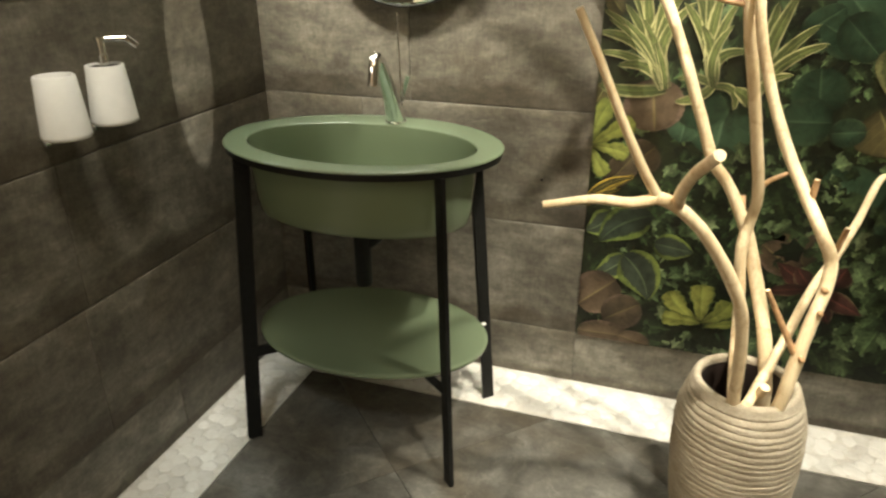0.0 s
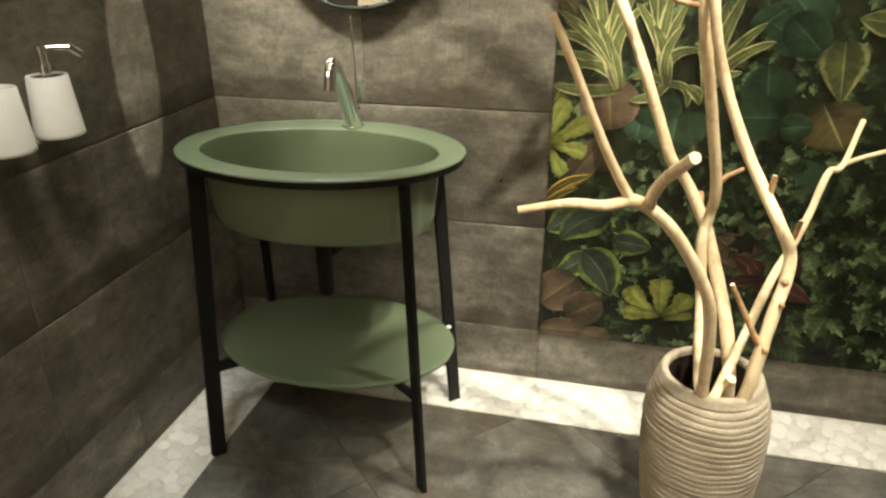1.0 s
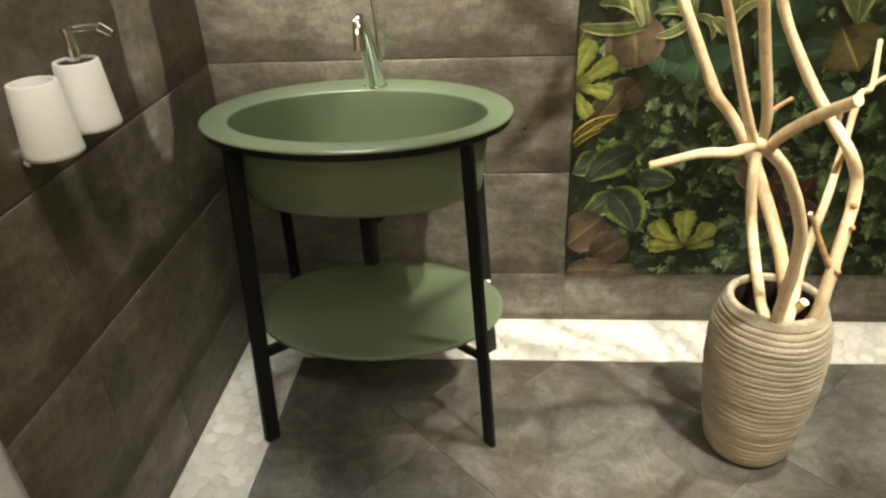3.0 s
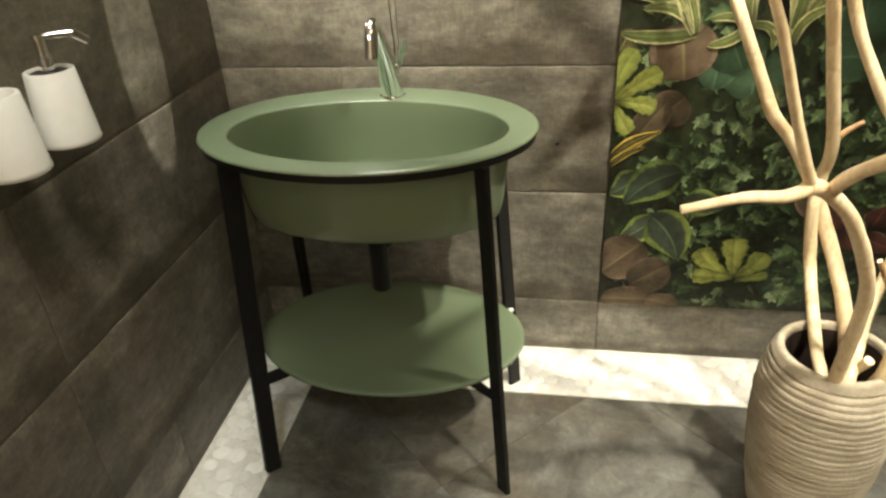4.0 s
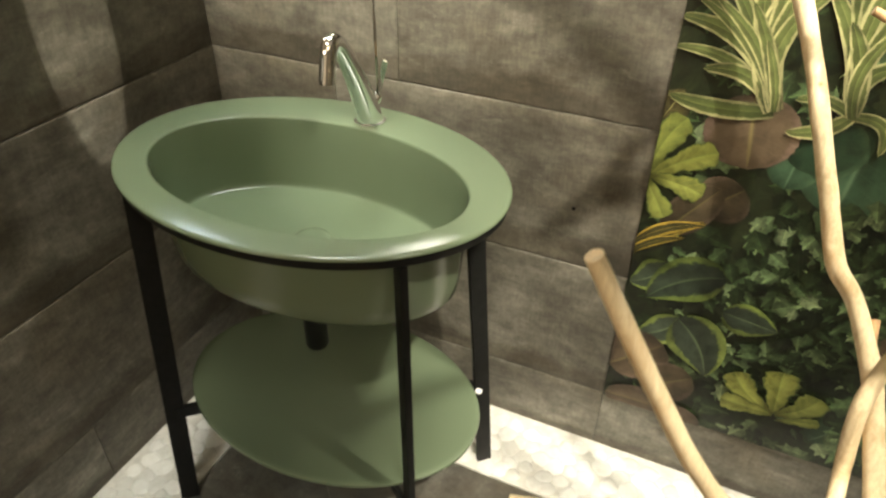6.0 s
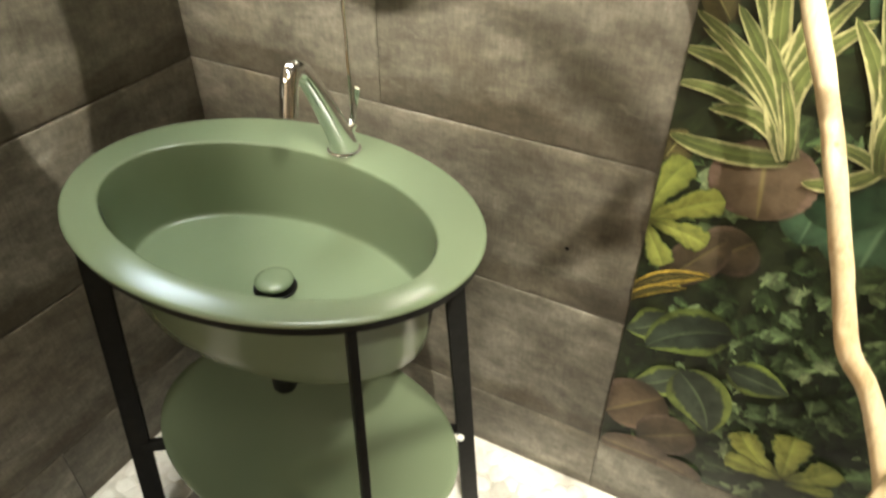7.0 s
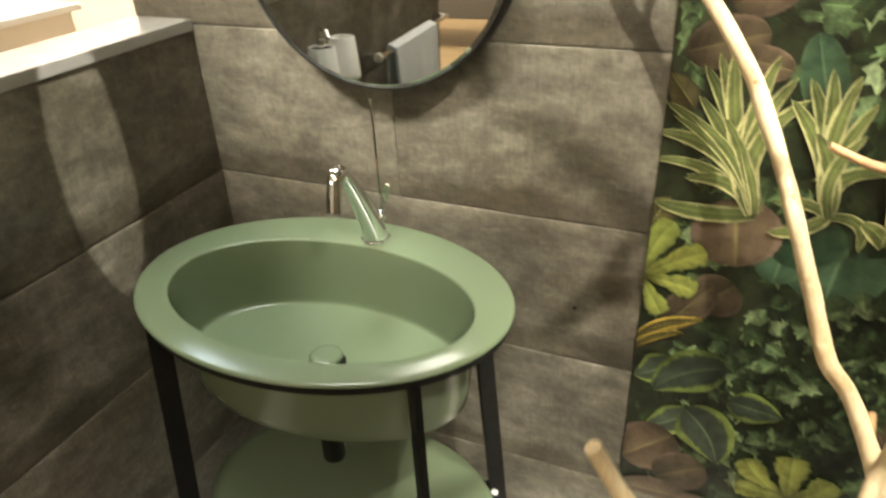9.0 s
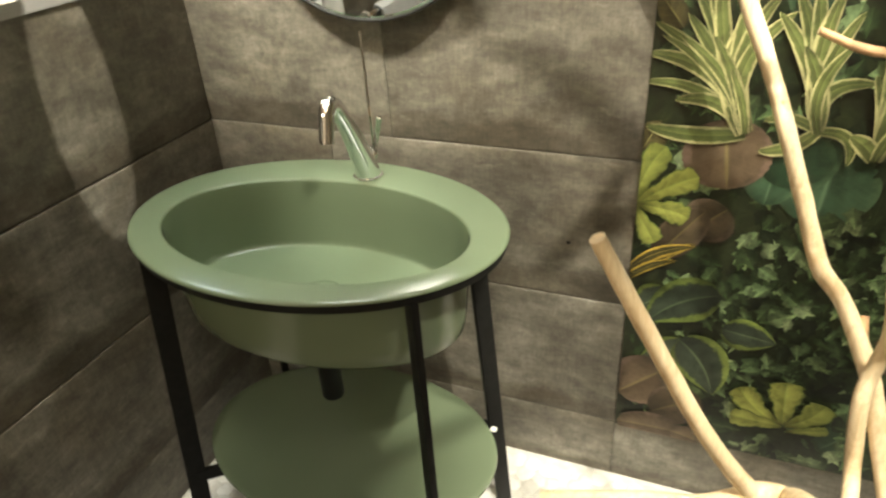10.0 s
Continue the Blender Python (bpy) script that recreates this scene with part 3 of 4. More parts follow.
branch("curved bleached driftwood branch with knots",
       [(1.48, -0.55, 0.05), (1.505, -0.585, 0.36), (1.515, -0.611, 0.472), (1.526, -0.601, 0.563), (1.542, -0.577, 0.652), (1.556, -0.553, 0.703), (1.557, -0.537, 0.757), (1.527, -0.543, 0.816), (1.493, -0.497, 0.874), (1.449, -0.442, 0.956), (1.403, -0.378, 1.072), (1.366, -0.375, 1.209), (1.36, -0.36, 1.40)], 0.016, 0.0115, 13.0,
       [([(1.527, -0.60, 0.567), (1.497, -0.602, 0.62), (1.447, -0.612, 0.713)], 0.0075, 0.0055, TWIG),
        ([(1.505, -0.508, 0.862), (1.508, -0.508, 0.905)], 0.007, 0.0055, TWIG)],
       [((1.553, -0.565, 0.706), 0.0075), ((1.549, -0.59, 0.668), 0.006), ((1.532, -0.612, 0.575), 0.007)])
branch("bleached driftwood branch leaning outwards",
       [(1.44, -0.56, 0.05), (1.452, -0.615, 0.42), (1.456, -0.618, 0.46), (1.512, -0.50, 0.527), (1.562, -0.43, 0.647), (1.61, -0.345, 0.69), (1.652, -0.27, 0.747), (1.69, -0.206, 0.825), (1.722, -0.187, 0.84), (1.789, -0.04, 0.912)], 0.0135, 0.007, 17.0,
       [([(1.715, -0.185, 0.835), (1.76, -0.16, 0.85), (1.85, -0.12, 0.87)], 0.007, 0.0055, DRIFT),
        ([(1.60, -0.36, 0.69), (1.612, -0.37, 0.765)], 0.007, 0.006, TWIG)])
branch("short sawn driftwood stub at the vase mouth", [(1.46, -0.52, 0.1), (1.465, -0.575, 0.40), (1.48, -0.615, 0.50)], 0.011, 0.0105, 21.0)

# ---- showroom beyond the partition ----
counter = thing("display_counter", (-1.6, 0.5, 0), "cream display counter in the lit showroom", "counter")
part("carcass", box(-1.9, -1.32, 0.14, 0.78, 0, 1.06, 0.004), PAINT, counter)
part("worktop", box(-1.93, -1.29, 0.11, 0.81, 1.06, 1.085, 0.004), WHITE, counter)
screen = thing("room_divider", (-2.4, 0.1, 0), "tall brown wooden room divider in the showroom", "room divider")
part("board", box(-2.45, -2.41, -0.5, 0.42, 0.05, 2.1, 0.004), OAK, screen)
for y in (-0.4, 0.32):
    part("foot", box(-2.6, -2.26, y - 0.03, y + 0.03, -0.012, 0.05, 0.004), WOOD_DARK, screen)
bench = thing("bench", (-1.1, -5.6, 0), "low grey upholstered bench with dark wooden legs", "bench")
part("seat", box(-1.9, -0.55, -6.0, -5.3, 0.25, 0.45, 0.02, 3), plain("grey_fabric", (0.2, 0.19, 0.17), 0.9, 0, 0.15, 200, 0.4, 0.002), bench)
for x in (-1.8, -0.65):
    for y in (-5.92, -5.38):
        part("leg", box(x - 0.025, x + 0.025, y - 0.025, y + 0.025, -0.012, 0.25, 0.003), WOOD_DARK, bench)


# ---- printed foliage mural ----
MX, MZ = 1.031, 0.184
_p, _t, _b = material("mural_shadow_print", 0.35, 0, (0.012, 0.014, 0.007))
_t.links.new(ramp(_t, noise_tex(_t, place(_t), 22, 6, 0.65, 0.8), [(0.35, (0.006, 0.007, 0.004)), (0.6, (0.018, 0.024, 0.01)), (0.75, (0.035, 0.042, 0.016))]), _b.inputs["Base Color"])
mural = tagged(new("wall_mural", mesh_of(box(MX, X_RIGHT - 0.002, -0.005, -0.0005, MZ, METRES_HIGH - 0.02, 0.0008, 1), _p)), "glossy printed panel of dense green foliage on the wall", "mural")


def leaf_material(name, centre, edge, start, rib, vein, veins=9.0, rough=0.4, slant=0.8):
    """Printed leaf: midrib, slanted side veins and a margin, along the leaf's own length and width."""
    m, t, b = material(name, rough)
    uv = t.nodes.new("ShaderNodeSeparateXYZ")
    t.links.new(t.nodes.new("ShaderNodeTexCoord").outputs["UV"], uv.inputs[0])

    def calc(kind, a, c=None):
        n = t.nodes.new("ShaderNodeMath")
        n.operation = kind
        for i, value in enumerate((a, c)):
            if isinstance(value, (int, float)):
                n.inputs[i].default_value = value
            elif value is not None:
                t.links.new(value, n.inputs[i])
        return n.outputs[0]

    across = calc("ABSOLUTE", calc("SUBTRACT", calc("MULTIPLY", uv.outputs[1], 2.0), 1.0))
    grain = noise_tex(t, place(t, shuffle=5), 70, 5, 0.6, 0.5)
    worn = calc("ADD", across, calc("MULTIPLY", calc("SUBTRACT", grain, 0.5), 0.55))
    c = ramp(t, worn, [(0.0, centre), (start, centre), (min(0.98, start + 0.12), edge), (1.0, edge)])
    blotch = noise_tex(t, place(t, shuffle=9), 24, 5, 0.6, 0.4)
    c = mix(t, "MULTIPLY", 0.8, c, ramp(t, blotch, [(0.28, (0.25, 0.25, 0.25)), (0.52, (0.9, 0.9, 0.9)), (0.75, (1.4, 1.4, 1.4))]))
    wave = calc("FRACT", calc("SUBTRACT", calc("MULTIPLY", uv.outputs[0], veins), calc("MULTIPLY", across, veins * slant * 0.3)))
    line = ramp(t, wave, [(0.0, (1, 1, 1)), (0.10, (0, 0, 0)), (0.9, (0, 0, 0)), (1.0, (1, 1, 1))])
    c = mix(t, "MIX", mix(t, "MULTIPLY", 1.0, line, (0.35, 0.35, 0.35)), c, vein)
    c = mix(t, "MIX", ramp(t, across, [(0.0, (0.8, 0.8, 0.8)), (0.07, (0, 0, 0))]), c, rib)
    fold = ramp(t, uv.outputs[1], [(0.0, (0.45, 0.45, 0.45)), (0.44, (1.0, 1.0, 1.0)), (0.5, (1.15, 1.15, 1.15)), (0.54, (0.62, 0.62, 0.62)), (1.0, (0.95, 0.95, 0.95))])
    c = mix(t, "MULTIPLY", 0.85, c, fold)
    c = mix(t, "MULTIPLY", 0.9, c, ramp(t, uv.outputs[0], [(0.0, (0.3, 0.3, 0.3)), (0.4, (1.0, 1.0, 1.0)), (0.8, (1.1, 1.1, 1.1)), (1.0, (0.7, 0.7, 0.7))]))
    info = t.nodes.new("ShaderNodeObjectInfo")
    c = mix(t, "MULTIPLY", 1.0, c, ramp(t, info.outputs["Random"], [(0.0, (0.75, 0.78, 0.72)), (1.0, (1.5, 1.45, 1.4))]))
    t.links.new(c, b.inputs["Base Color"])
    return m


LEAVES = dict(
    strap=leaf_material("print_striped_leaf", (0.105, 0.128, 0.04), (0.42, 0.40, 0.20), 0.66, (0.15, 0.17, 0.06), (0.09, 0.12, 0.03), 2.0),
    strapy=leaf_material("print_gold_edged_leaf", (0.05, 0.045, 0.014), (0.42, 0.30, 0.05), 0.62, (0.2, 0.16, 0.04), (0.05, 0.05, 0.015), 2.0),
    lobe=leaf_material("print_yellow_leaf", (0.225, 0.25, 0.06), (0.08, 0.11, 0.03), 0.84, (0.17, 0.21, 0.05), (0.3, 0.33, 0.06), 6.0),
    round=leaf_material("print_dark_round_leaf", (0.030, 0.058, 0.032), (0.042, 0.072, 0.038), 0.8, (0.06, 0.095, 0.055), (0.042, 0.074, 0.042), 7.0, 0.3),
    hosta=leaf_material("print_margined_leaf", (0.045, 0.062, 0.042), (0.175, 0.23, 0.055), 0.66, (0.10, 0.14, 0.07), (0.06, 0.085, 0.045), 8.0),
    brown=leaf_material("print_brown_leaf", (0.090, 0.066, 0.042), (0.135, 0.094, 0.07), 0.78, (0.13, 0.11, 0.045), (0.115, 0.085, 0.052), 8.0, 0.3),
    olive=leaf_material("print_olive_leaf", (0.07, 0.06, 0.024), (0.06, 0.052, 0.022), 0.75, (0.2, 0.19, 0.08), (0.13, 0.12, 0.045), 6.0),
    pale=leaf_material("print_pale_heart_leaf", (0.085, 0.1, 0.035), (0.26, 0.26, 0.11), 0.7, (0.2, 0.21, 0.09), (0.13, 0.14, 0.055), 7.0),
    coleus=leaf_material("print_red_leaf", (0.062, 0.026, 0.020), (0.15, 0.12, 0.07), 0.86, (0.18, 0.05, 0.04), (0.06, 0.012, 0.01), 8.0),
)
SHAPES = dict(
    strap=lambda u: (1 - u) ** 0.55 * (0.35 + 1.9 * u) ** 0.6 * 0.98,
    strapy=lambda u: math.sin(math.pi * min(1, u * 0.93 + 0.05)) ** 0.8,
    lobe=lambda u: (0.22 + 0.95 * u ** 0.9) * (1 if u < 0.8 else max(0.0, 1 - ((u - 0.8) / 0.2) ** 2) ** 0.5) * (1 - 0.16 * (math.sin(u * 17) > 0.55)),
    round=lambda u: math.sqrt(max(0.0, 1 - (2 * u - 1) ** 2)) * (1.04 - 0.12 * u),
    hosta=lambda u: math.sin(math.pi * u ** 0.72) ** 0.75,
    brown=lambda u: math.sqrt(max(0.0, 1 - (2 * u - 1) ** 2)) * (1 + 0.03 * math.sin(u * 70)),
    olive=lambda u: math.sin(math.pi * u ** 0.8) ** 0.8,
    pale=lambda u: math.sin(math.pi * u ** 0.55) ** 0.9,
    coleus=lambda u: math.sin(math.pi * u ** 0.75) * (1 + 0.05 * math.sin(u * 60)),
)
leaf_depth = [0.0066]


def leaf(kind, bx, bz, tx, tz, width, bend=0.0):
    """One printed leaf from its base to its tip, flat on the panel and cut off at the panel's edge."""
    steps = 22
    base, tip = Vector((bx, bz)), Vector((tx, tz))
    way = tip - base
    side = Vector((-way.y, way.x)).normalized()
    bow = side * way.length * bend
    verts, uvs, faces = [], [], []
    middle = (base + tip) / 2
    for i in range(steps + 1):
        u = i / steps
        p = base + way * u + bow * (4 * u * (1 - u)) * 1.0
        d = (way + bow * (4 - 8 * u)).normalized()
        s = Vector((-d.y, d.x)) * SHAPES[kind](min(u, 1.0)) * width / 2
        for q, v in ((p - s, 0.0), (p, 0.5), (p + s, 1.0)):
            x, z = min(max(q.x, MX + 0.001), X_RIGHT - 0.004), max(q.y, MZ + 0.001)
            verts.append((x - middle.x, 0.0, z - middle.y))
            uvs.append((u, v))
    for i in range(steps):
        a = i * 3
        faces += [(a, a + 1, a + 4, a + 3), (a + 1, a + 2, a + 5, a + 4)]
    me = bpy.data.meshes.new("leaf")
    me.from_pydata(verts, [], faces)
    layer = me.uv_layers.new(name="UVMap")
    for loop in me.loops:
        layer.data[loop.index].uv = uvs[loop.vertex_index]
    me.materials.append(LEAVES[kind])
    ob = new("leaf", me)
    ob.parent = mural
    leaf_depth[0] += 0.00009
    ob.matrix_basis = pose(middle.x, -leaf_depth[0], middle.y)



leaf("round", 1.361, 0.949, 1.351, 0.792, 0.175, 0.00)
leaf("round", 1.273, 0.943, 1.261, 0.822, 0.103, 0.00)
leaf("round", 1.348, 0.969, 1.299, 0.854, 0.088, 0.00)
leaf("round", 1.281, 0.956, 1.324, 0.867, 0.126, 0.00)
leaf("round", 1.781, 0.614, 1.629, 0.780, 0.181, 0.00)
leaf("round", 1.591, 0.345, 1.688, 0.289, 0.140, 0.00)
leaf("round", 1.666, 1.112, 1.575, 1.209, 0.119, 0.00)
leaf("round", 1.501, 1.106, 1.583, 1.172, 0.067, 0.00)
leaf("round", 1.646, 1.079, 1.544, 1.132, 0.100, 0.00)
leaf("round", 1.541, 0.335, 1.472, 0.247, 0.099, 0.00)
leaf("round", 1.588, 1.148, 1.678, 1.062, 0.107, 0.00)
leaf("round", 1.290, 1.134, 1.244, 1.279, 0.072, 0.00)
leaf("brown", 1.117, 1.314, 1.089, 1.463, 0.108, 0.00)
leaf("brown", 1.114, 1.313, 1.214, 1.369, 0.080, 0.00)
leaf("brown", 1.053, 1.238, 1.178, 1.275, 0.087, 0.00)
leaf("brown", 1.131, 1.236, 1.222, 1.217, 0.058, 0.00)
leaf("brown", 1.172, 0.985, 1.193, 0.846, 0.157, 0.00)
leaf("brown", 1.140, 0.745, 1.201, 0.805, 0.104, 0.00)
leaf("brown", 1.079, 0.679, 1.162, 0.796, 0.081, 0.00)
leaf("brown", 1.623, 0.509, 1.558, 0.600, 0.129, 0.00)
leaf("brown", 1.606, 0.489, 1.509, 0.560, 0.092, 0.00)
leaf("olive", 1.081, 1.142, 1.032, 1.203, 0.048, 0.00)
leaf("olive", 1.701, 0.941, 1.774, 0.825, 0.157, 0.00)
leaf("olive", 1.030, 0.910, 1.059, 0.972, 0.065, 0.00)
leaf("round", 1.576, 0.914, 1.558, 1.032, 0.131, 0.00)
leaf("round", 1.610, 0.902, 1.487, 0.897, 0.127, 0.00)
leaf("round", 1.607, 0.874, 1.688, 0.885, 0.076, 0.00)
leaf("pale", 1.719, 1.094, 1.738, 0.945, 0.111, 0.00)
leaf("pale", 1.824, 1.135, 1.735, 1.147, 0.065, 0.00)
leaf("hosta", 1.110, 0.607, 1.035, 0.539, 0.081, 0.10)
leaf("hosta", 1.219, 0.607, 1.077, 0.509, 0.110, -0.10)
leaf("hosta", 1.161, 0.479, 1.067, 0.401, 0.079, 0.10)
leaf("hosta", 1.148, 0.477, 1.234, 0.341, 0.123, 0.10)
leaf("hosta", 1.229, 0.524, 1.338, 0.510, 0.080, 0.00)
leaf("strapy", 1.005, 0.609, 1.152, 0.719, 0.030, 0.05)
leaf("strapy", 1.023, 0.632, 1.152, 0.713, 0.028, 0.10)
leaf("strapy", 1.014, 0.598, 1.121, 0.675, 0.020, 0.10)
leaf("brown", 1.137, 0.394, 1.028, 0.292, 0.142, 0.00)
leaf("brown", 1.110, 0.253, 1.213, 0.324, 0.116, 0.00)
leaf("brown", 1.190, 0.207, 1.035, 0.202, 0.089, 0.00)
leaf("brown", 1.256, 0.184, 1.161, 0.206, 0.067, 0.00)
leaf("lobe", 1.030, 0.774, 1.076, 0.922, 0.062, 0.10)
leaf("lobe", 1.029, 0.790, 1.141, 0.867, 0.057, 0.05)
leaf("lobe", 1.028, 0.793, 1.133, 0.776, 0.054, 0.05)
leaf("lobe", 1.026, 0.790, 1.073, 0.710, 0.052, 0.00)
leaf("lobe", 1.387, 0.294, 1.289, 0.381, 0.067, 0.10)
leaf("lobe", 1.387, 0.298, 1.377, 0.417, 0.077, 0.00)
leaf("lobe", 1.390, 0.295, 1.460, 0.373, 0.069, -0.10)
leaf("lobe", 1.387, 0.292, 1.279, 0.295, 0.057, 0.00)
leaf("lobe", 1.397, 0.280, 1.478, 0.305, 0.031, 0.00)
leaf("coleus", 1.642, 0.452, 1.552, 0.515, 0.056, 0.00)
leaf("coleus", 1.640, 0.446, 1.526, 0.420, 0.037, 0.00)
leaf("coleus", 1.643, 0.446, 1.669, 0.386, 0.052, 0.00)
leaf("coleus", 1.672, 0.439, 1.786, 0.387, 0.059, 0.00)
leaf("coleus", 1.702, 0.461, 1.722, 0.524, 0.070, 0.00)
leaf("coleus", 1.640, 0.460, 1.603, 0.506, 0.049, 0.00)
leaf("coleus", 1.687, 0.398, 1.711, 0.349, 0.042, 0.00)
leaf("strap", 1.206, 0.961, 1.029, 1.153, 0.033, -0.10)
leaf("strap", 1.206, 0.961, 1.021, 1.097, 0.041, -0.18)
leaf("strap", 1.206, 0.961, 1.021, 1.045, 0.029, -0.15)
leaf("strap", 1.206, 0.961, 1.033, 0.961, 0.044, 0.06)
leaf("strap", 1.206, 0.961, 1.080, 1.014, 0.037, -0.20)
leaf("strap", 1.206, 0.961, 1.084, 1.168, 0.035, -0.05)
leaf("strap", 1.206, 0.961, 1.086, 1.220, 0.040, -0.05)
leaf("strap", 1.206, 0.961, 1.107, 1.242, 0.034, 0.00)
leaf("strap", 1.206, 0.961, 1.130, 1.251, 0.039, 0.05)
leaf("strap", 1.206, 0.961, 1.179, 1.163, 0.060, 0.10)
leaf("strap", 1.206, 0.961, 1.199, 1.243, 0.037, 0.10)
leaf("strap", 1.206, 0.961, 1.230, 1.209, 0.037, 0.15)
leaf("strap", 1.206, 0.961, 1.254, 1.175, 0.037, 0.20)
leaf("strap", 1.206, 0.961, 1.046, 1.130, 0.024, -0.10)
leaf("strap", 1.206, 0.961, 1.075, 1.131, 0.027, -0.10)
leaf("strap", 1.206, 0.961, 1.130, 1.133, 0.030, -0.05)
leaf("strap", 1.206, 0.961, 1.166, 1.077, 0.022, -0.05)
leaf("strap", 1.320, 0.975, 1.225, 1.174, 0.037, -0.08)
leaf("strap", 1.320, 0.975, 1.247, 1.210, 0.038, -0.05)
leaf("strap", 1.320, 0.975, 1.276, 1.227, 0.037, 0.00)
leaf("strap", 1.320, 0.975, 1.300, 1.181, 0.040, 0.05)
leaf("strap", 1.320, 0.975, 1.317, 1.219, 0.036, 0.08)
leaf("strap", 1.320, 0.975, 1.350, 1.178, 0.033, 0.10)
leaf("strap", 1.320, 0.975, 1.233, 0.931, 0.035, 0.12)
leaf("strap", 1.320, 0.975, 1.232, 0.988, 0.027, -0.15)
leaf("strap", 1.320, 0.975, 1.377, 0.917, 0.027, 0.35)
leaf("strap", 1.320, 0.975, 1.394, 1.063, 0.035, 0.35)
leaf("strap", 1.320, 0.975, 1.273, 1.121, 0.037, -0.08)
leaf("strap", 1.320, 0.975, 1.347, 1.125, 0.029, 0.15)
leaf("strap", 1.417, 0.931, 1.386, 1.078, 0.041, -0.10)
leaf("strap", 1.417, 0.931, 1.392, 1.155, 0.040, -0.05)
leaf("strap", 1.417, 0.931, 1.538, 1.133, 0.039, 0.10)
leaf("strap", 1.417, 0.931, 1.565, 1.089, 0.038, 0.15)
leaf("strap", 1.417, 0.931, 1.437, 1.181, 0.045, 0.00)
leaf("strap", 1.417, 0.931, 1.481, 1.207, 0.043, 0.05)
leaf("strap", 1.417, 0.931, 1.371, 0.971, 0.042, -0.10)
leaf("strap", 1.417, 0.931, 1.500, 1.013, 0.030, 0.20)

# small ivy-like leaves filling the picture
IVY, _t, _b = material("print_ivy_leaf", 0.4)
_g = _t.nodes.new("ShaderNodeNewGeometry")
_n = noise_tex(_t, place(_t), 90, 4, 0.6)
_big = noise_tex(_t, place(_t), 5.5, 3, 0.5)
_c = ramp(_t, _g.outputs["Random Per Island"], [(0.0, (0.008, 0.012, 0.006)), (0.4, (0.025, 0.041, 0.016)), (0.7, (0.072, 0.115, 0.05)), (0.93, (0.14, 0.20, 0.095)), (1.0, (0.23, 0.29, 0.16))])
_c = mix(_t, "MULTIPLY", 0.85, _c, ramp(_t, _n, [(0.3, (0.3, 0.3, 0.3)), (0.65, (1.15, 1.15, 1.1))]))
_c = mix(_t, "MULTIPLY", 0.85, _c, ramp(_t, _big, [(0.38, (0.4, 0.38, 0.34)), (0.6, (1.2, 1.2, 1.2))]))
_uv = _t.nodes.new("ShaderNodeSeparateXYZ")
_t.links.new(_t.nodes.new("ShaderNodeTexCoord").outputs["UV"], _uv.inputs[0])
_c = mix(_t, "MULTIPLY", 1.0, _c, ramp(_t, _uv.outputs[0], [(0.0, (0.35, 0.35, 0.35)), (0.46, (0.8, 0.8, 0.8)), (0.49, (1.9, 1.9, 1.7)), (0.52, (1.25, 1.25, 1.25)), (1.0, (1.0, 1.0, 1.0))]))
_c = mix(_t, "MULTIPLY", 1.0, _c, ramp(_t, _uv.outputs[1], [(0.0, (0.5, 0.5, 0.5)), (0.5, (1.0, 1.0, 1.0)), (1.0, (1.35, 1.35, 1.3))]))
_t.links.new(_c, _b.inputs["Base Color"])


def ivy(name, count, x0, x1, z0, z1, size, depth, seed):
    pick = random.Random(seed)
    verts, faces, uvs = [], [], []
    outline = [(0.0, -0.5), (0.28, -0.36), (0.52, -0.2), (0.36, 0.0), (0.46, 0.3), (0.2, 0.28), (0.0, 0.62), (-0.2, 0.28), (-0.46, 0.3), (-0.36, 0.0), (-0.52, -0.2), (-0.28, -0.36)]
    for i in range(count):
        x, z = pick.uniform(x0, x1), pick.uniform(z0, z1)
        s = size * pick.uniform(0.6, 1.35)
        a = pick.gauss(math.pi, 0.9)
        squash = pick.uniform(0.45, 1.0)
        y = -depth - 0.0016 * i / count
        n0 = len(verts)
        for px_, pz_ in [(0.0, 0.0)] + [(px_ * pick.uniform(0.85, 1.15), pz_ * pick.uniform(0.85, 1.15)) for px_, pz_ in outline]:
            uvs.append((px_ + 0.5, pz_ * 0.8 + 0.5))
            px_ *= squash
            q = (x + s * (px_ * math.cos(a) - pz_ * math.sin(a)), z + s * (px_ * math.sin(a) + pz_ * math.cos(a)))
            verts.append((min(max(q[0], MX + 0.001), X_RIGHT - 0.004), y, max(q[1], MZ + 0.001)))
        for k in range(12):
            faces.append((n0, n0 + 1 + k, n0 + 1 + (k + 1) % 12))
    me = bpy.data.meshes.new(name)
    me.from_pydata(verts, [], faces)
    layer = me.uv_layers.new(name="UVMap")
    for loop in me.loops:
        layer.data[loop.index].uv = uvs[loop.vertex_index]
    me.materials.append(IVY)
    ob = new(name, me)
    ob.parent = mural
    return tagged(ob, "small printed ivy leaves", kind="stuff")


ivy("ivy_leaves", 620, 1.05, 2.066, 0.19, 0.86, 0.046, 0.0052, 1)
ivy("ivy_leaves", 700, 1.05, 2.066, 0.86, 1.6, 0.045, 0.0052, 2)
ivy("ivy_leaves", 260, 1.24, 1.72, 0.42, 0.80, 0.040, 0.0072, 3)
ivy("ivy_leaves", 300, 1.50, 2.066, 0.20, 0.72, 0.056, 0.0072, 5)
ivy("ivy_leaves", 300, 1.05, 2.066, 1.6, 2.7, 0.09, 0.0052, 4)


# ---- tiles and pebbles ----
JOINT = 0.0016
tile_meshes = {}


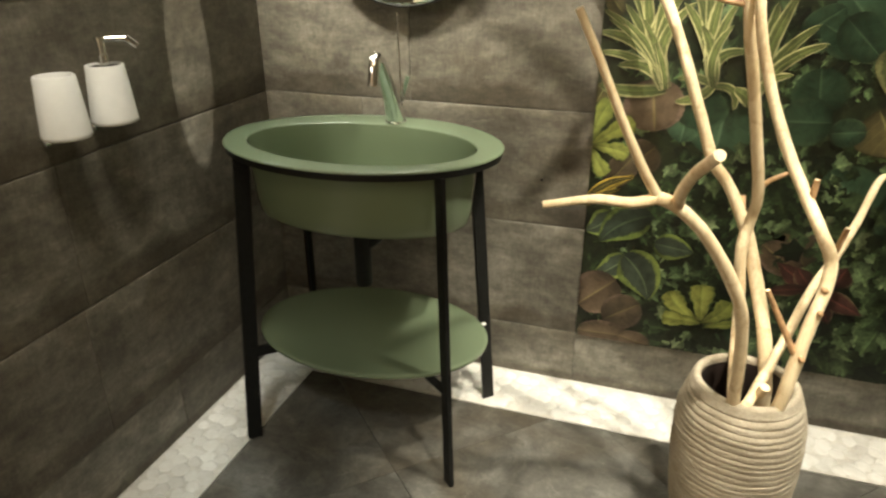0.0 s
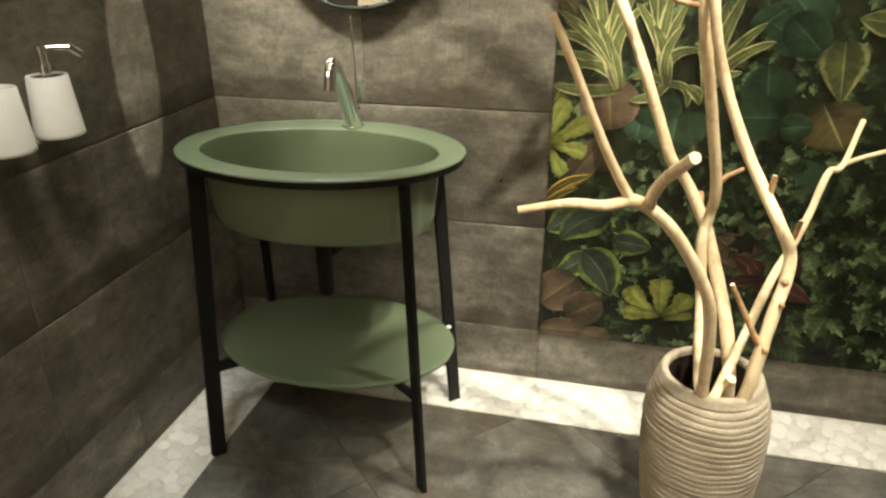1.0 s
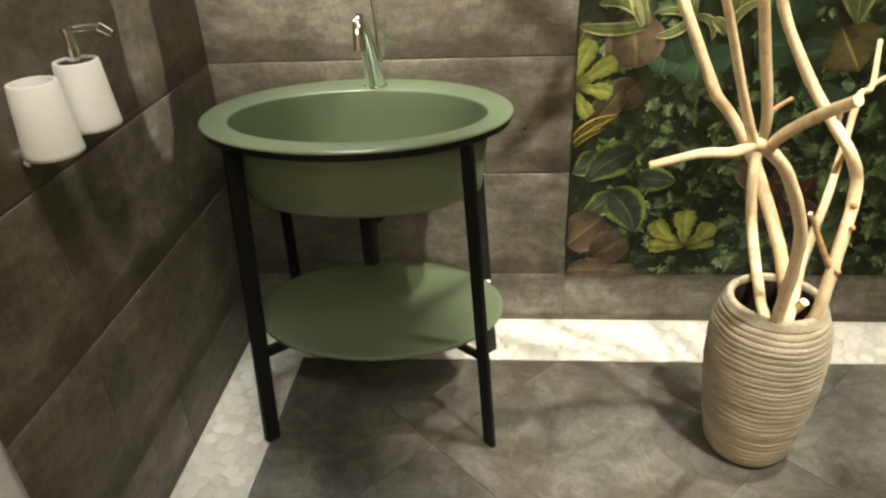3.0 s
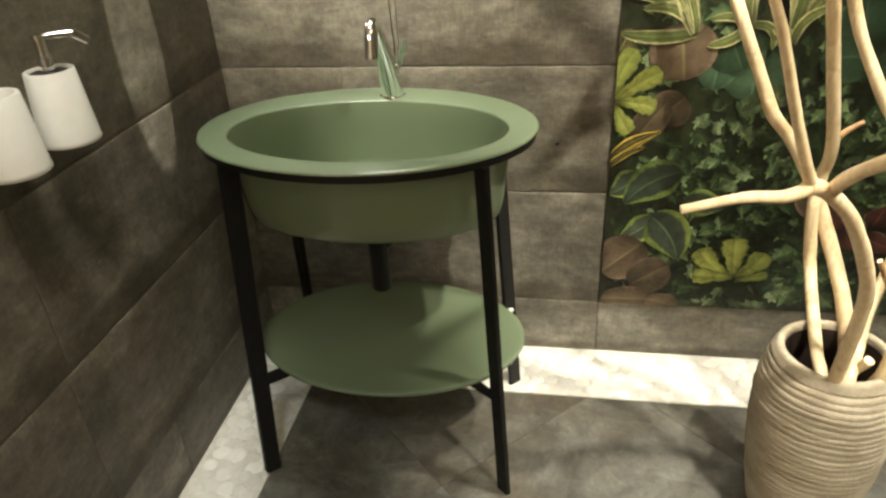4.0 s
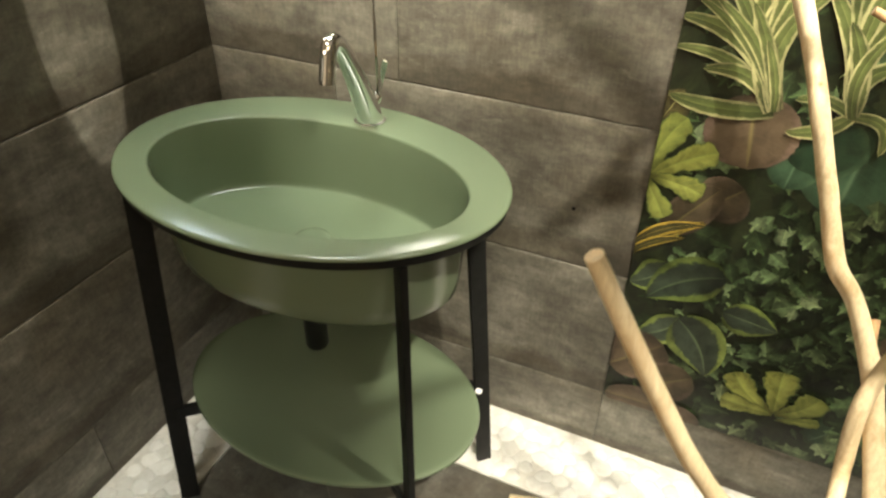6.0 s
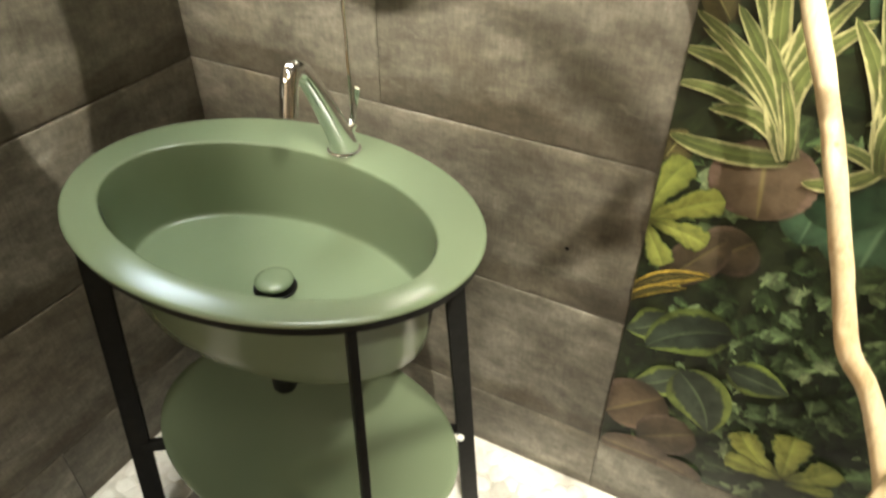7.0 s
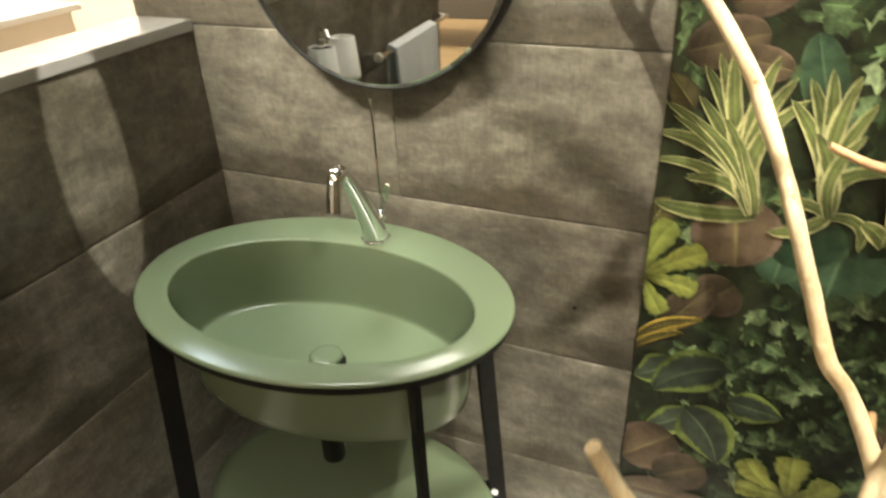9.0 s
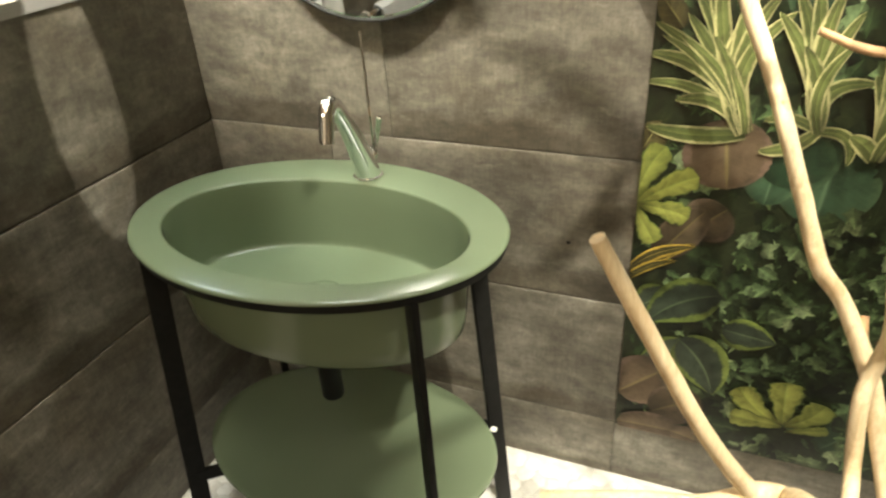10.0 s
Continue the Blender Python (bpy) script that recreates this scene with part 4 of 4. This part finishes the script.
def tile_mesh(key, w, h, thick, mat):
    """A slab with softly dropped edges on its face."""
    k = (key, round(w, 4), round(h, 4))
    if k not in tile_meshes:
        bm = bmesh.new()
        rings = []
        for inset, y in ((0.0, thick), (0.0, 0.0016), (0.002, 0.0005), (0.006, 0.0)):
            rings.append([bm.verts.new((x, y, z)) for x, z in ((inset, inset), (w - inset, inset), (w - inset, h - inset), (inset, h - inset))])
        for p, q in zip(rings, rings[1:]):
            for c in range(4):
                bm.faces.new((p[c], p[(c + 1) % 4], q[(c + 1) % 4], q[c]))
        bm.faces.new(rings[0]), bm.faces.new(rings[-1])
        tile_meshes[k] = mesh_of(bm, mat)
    return tile_meshes[k]


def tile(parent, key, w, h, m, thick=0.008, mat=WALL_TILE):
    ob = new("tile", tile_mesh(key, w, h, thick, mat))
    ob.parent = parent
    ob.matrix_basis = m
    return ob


LEVELS = [0.0, 0.182, 0.535, 0.881, 1.232, 1.583, 1.934, 2.285, 2.636, METRES_HIGH]


def courses(parent, start, end, top, firsts, make):
    for i, (z0, z1) in enumerate(zip(LEVELS, LEVELS[1:])):
        z1 = min(z1, top)
        if z1 - z0 < 0.02:
            break
        cuts = [start] + [c for c in (firsts[i % len(firsts)] + 1.22 * k for k in range(-4, 5)) if start + 0.03 < c < end - 0.03] + [end]
        for a, b in zip(cuts, cuts[1:]):
            make(parent, a + JOINT / 2, b - JOINT / 2, z0 + JOINT / 2, z1 - JOINT / 2)


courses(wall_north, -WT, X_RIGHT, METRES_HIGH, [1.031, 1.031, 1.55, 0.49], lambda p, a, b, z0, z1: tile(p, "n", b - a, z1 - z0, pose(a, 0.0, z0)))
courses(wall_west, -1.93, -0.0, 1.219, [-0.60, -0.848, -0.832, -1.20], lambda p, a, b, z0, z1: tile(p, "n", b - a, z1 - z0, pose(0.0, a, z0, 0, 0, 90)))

# diagonal floor tiles, cut to the rectangle inside the pebble border
S, ORIGIN = 0.622, Vector((0.645, -0.569))
IN_X, IN_Y = 0.198, -0.212


def clip(poly, axis, limit, keep_more):
    out = []
    for p, q in zip(poly, poly[1:] + poly[:1]):
        ip = (p[axis] >= limit) == keep_more
        iq = (q[axis] >= limit) == keep_more
        if ip:
            out.append(p)
        if ip != iq:
            out.append(p.lerp(q, (limit - p[axis]) / (q[axis] - p[axis])))
    return out


for i in range(-6, 8):
    for k in range(-6, 8):
        u, v = Vector((1, 1)).normalized(), Vector((1, -1)).normalized()
        g = JOINT / 2 / S
        poly = [ORIGIN + u * S * (i + a) + v * S * (k + b) for a, b in ((g, g), (1 - g, g), (1 - g, 1 - g), (g, 1 - g))]
        for axis, limit, more in ((0, IN_X + 0.002, True), (0, X_RIGHT - 0.002, False), (1, IN_Y - 0.002, False), (1, -2.6, True)):
            if poly:
                poly = clip(poly, axis, limit, more)
        if len(poly) < 3:
            continue
        centre = sum(poly, Vector((0, 0))) / len(poly)
        bm = bmesh.new()
        lower = [bm.verts.new((p.x - centre.x, p.y - centre.y, -0.006)) for p in poly]
        upper = [bm.verts.new((p.x - centre.x, p.y - centre.y, 0.0)) for p in poly]
        n = len(poly)
        bm.faces.new(lower), bm.faces.new(upper)
        for j in range(n):
            bm.faces.new((lower[j], lower[(j + 1) % n], upper[(j + 1) % n], upper[j]))
        ob = new("tile", mesh_of(bm, FLOOR_TILE))
        ob.parent = floor
        ob.matrix_basis = pose(centre.x, centre.y, 0)

# border of white pebbles along both walls
rng = random.Random(4)
pebble_meshes = []
for j in range(10):
    bm = bmesh.new()
    sides = 9
    rings = []
    wob = [1 + rng.uniform(-0.16, 0.12) for _ in range(sides)]
    for r, z in ((1.03, -0.004), (0.98, 0.0014), (0.82, 0.0054), (0.45, 0.0076)):
        rings.append([bm.verts.new((0.0265 * r * w * math.cos(a * math.tau / sides), 0.0265 * r * w * math.sin(a * math.tau / sides), z)) for a, w in enumerate(wob)])
    for p, q in zip(rings, rings[1:]):
        for a in range(sides):
            bm.faces.new((p[a], p[(a + 1) % sides], q[(a + 1) % sides], q[a]))
    bm.faces.new(rings[-1])
    pebble_meshes.append(mesh_of(bm, PEBBLE, True, 75))


def pebble_strip(name, x0, x1, y0, y1, label):
    bed = tagged(new(name, mesh_of(box(x0, x1, y0, y1, -0.1, 0.0026), PEBBLE_JOINT)), label, "pebble border", kind="structure")
    step = 0.043
    row = 0
    y = y0 + step * 0.5
    while y < y1 - 0.012:
        x = x0 + step * (0.55 + 0.5 * (row % 2))
        while x < x1 - 0.012:
            ob = new("pebble", pebble_meshes[rng.randrange(10)])
            ob.parent = bed
            s = rng.uniform(0.82, 1.15)
            px, py = x + rng.uniform(-0.009, 0.009), y + rng.uniform(-0.008, 0.008)
            px, py = min(max(px, x0 + 0.030), x1 - 0.030), min(max(py, y0 + 0.028), y1 - 0.028)
            ob.matrix_basis = pose(px, py, -0.001, rng.uniform(-6, 6), rng.uniform(-6, 6), rng.uniform(0, 360)) @ Matrix.Diagonal((s * rng.uniform(0.9, 1.25), s, rng.uniform(0.7, 1.3), 1))
            x += step
        y += step * 0.866
        row += 1
    return bed


pebble_strip("pebble_border_north", 0.0, X_RIGHT, IN_Y, 0.0, "white pebble border along the basin wall")
pebble_strip("pebble_border_west", 0.0, IN_X, -1.93, IN_Y - 0.001, "white pebble border along the partition wall")
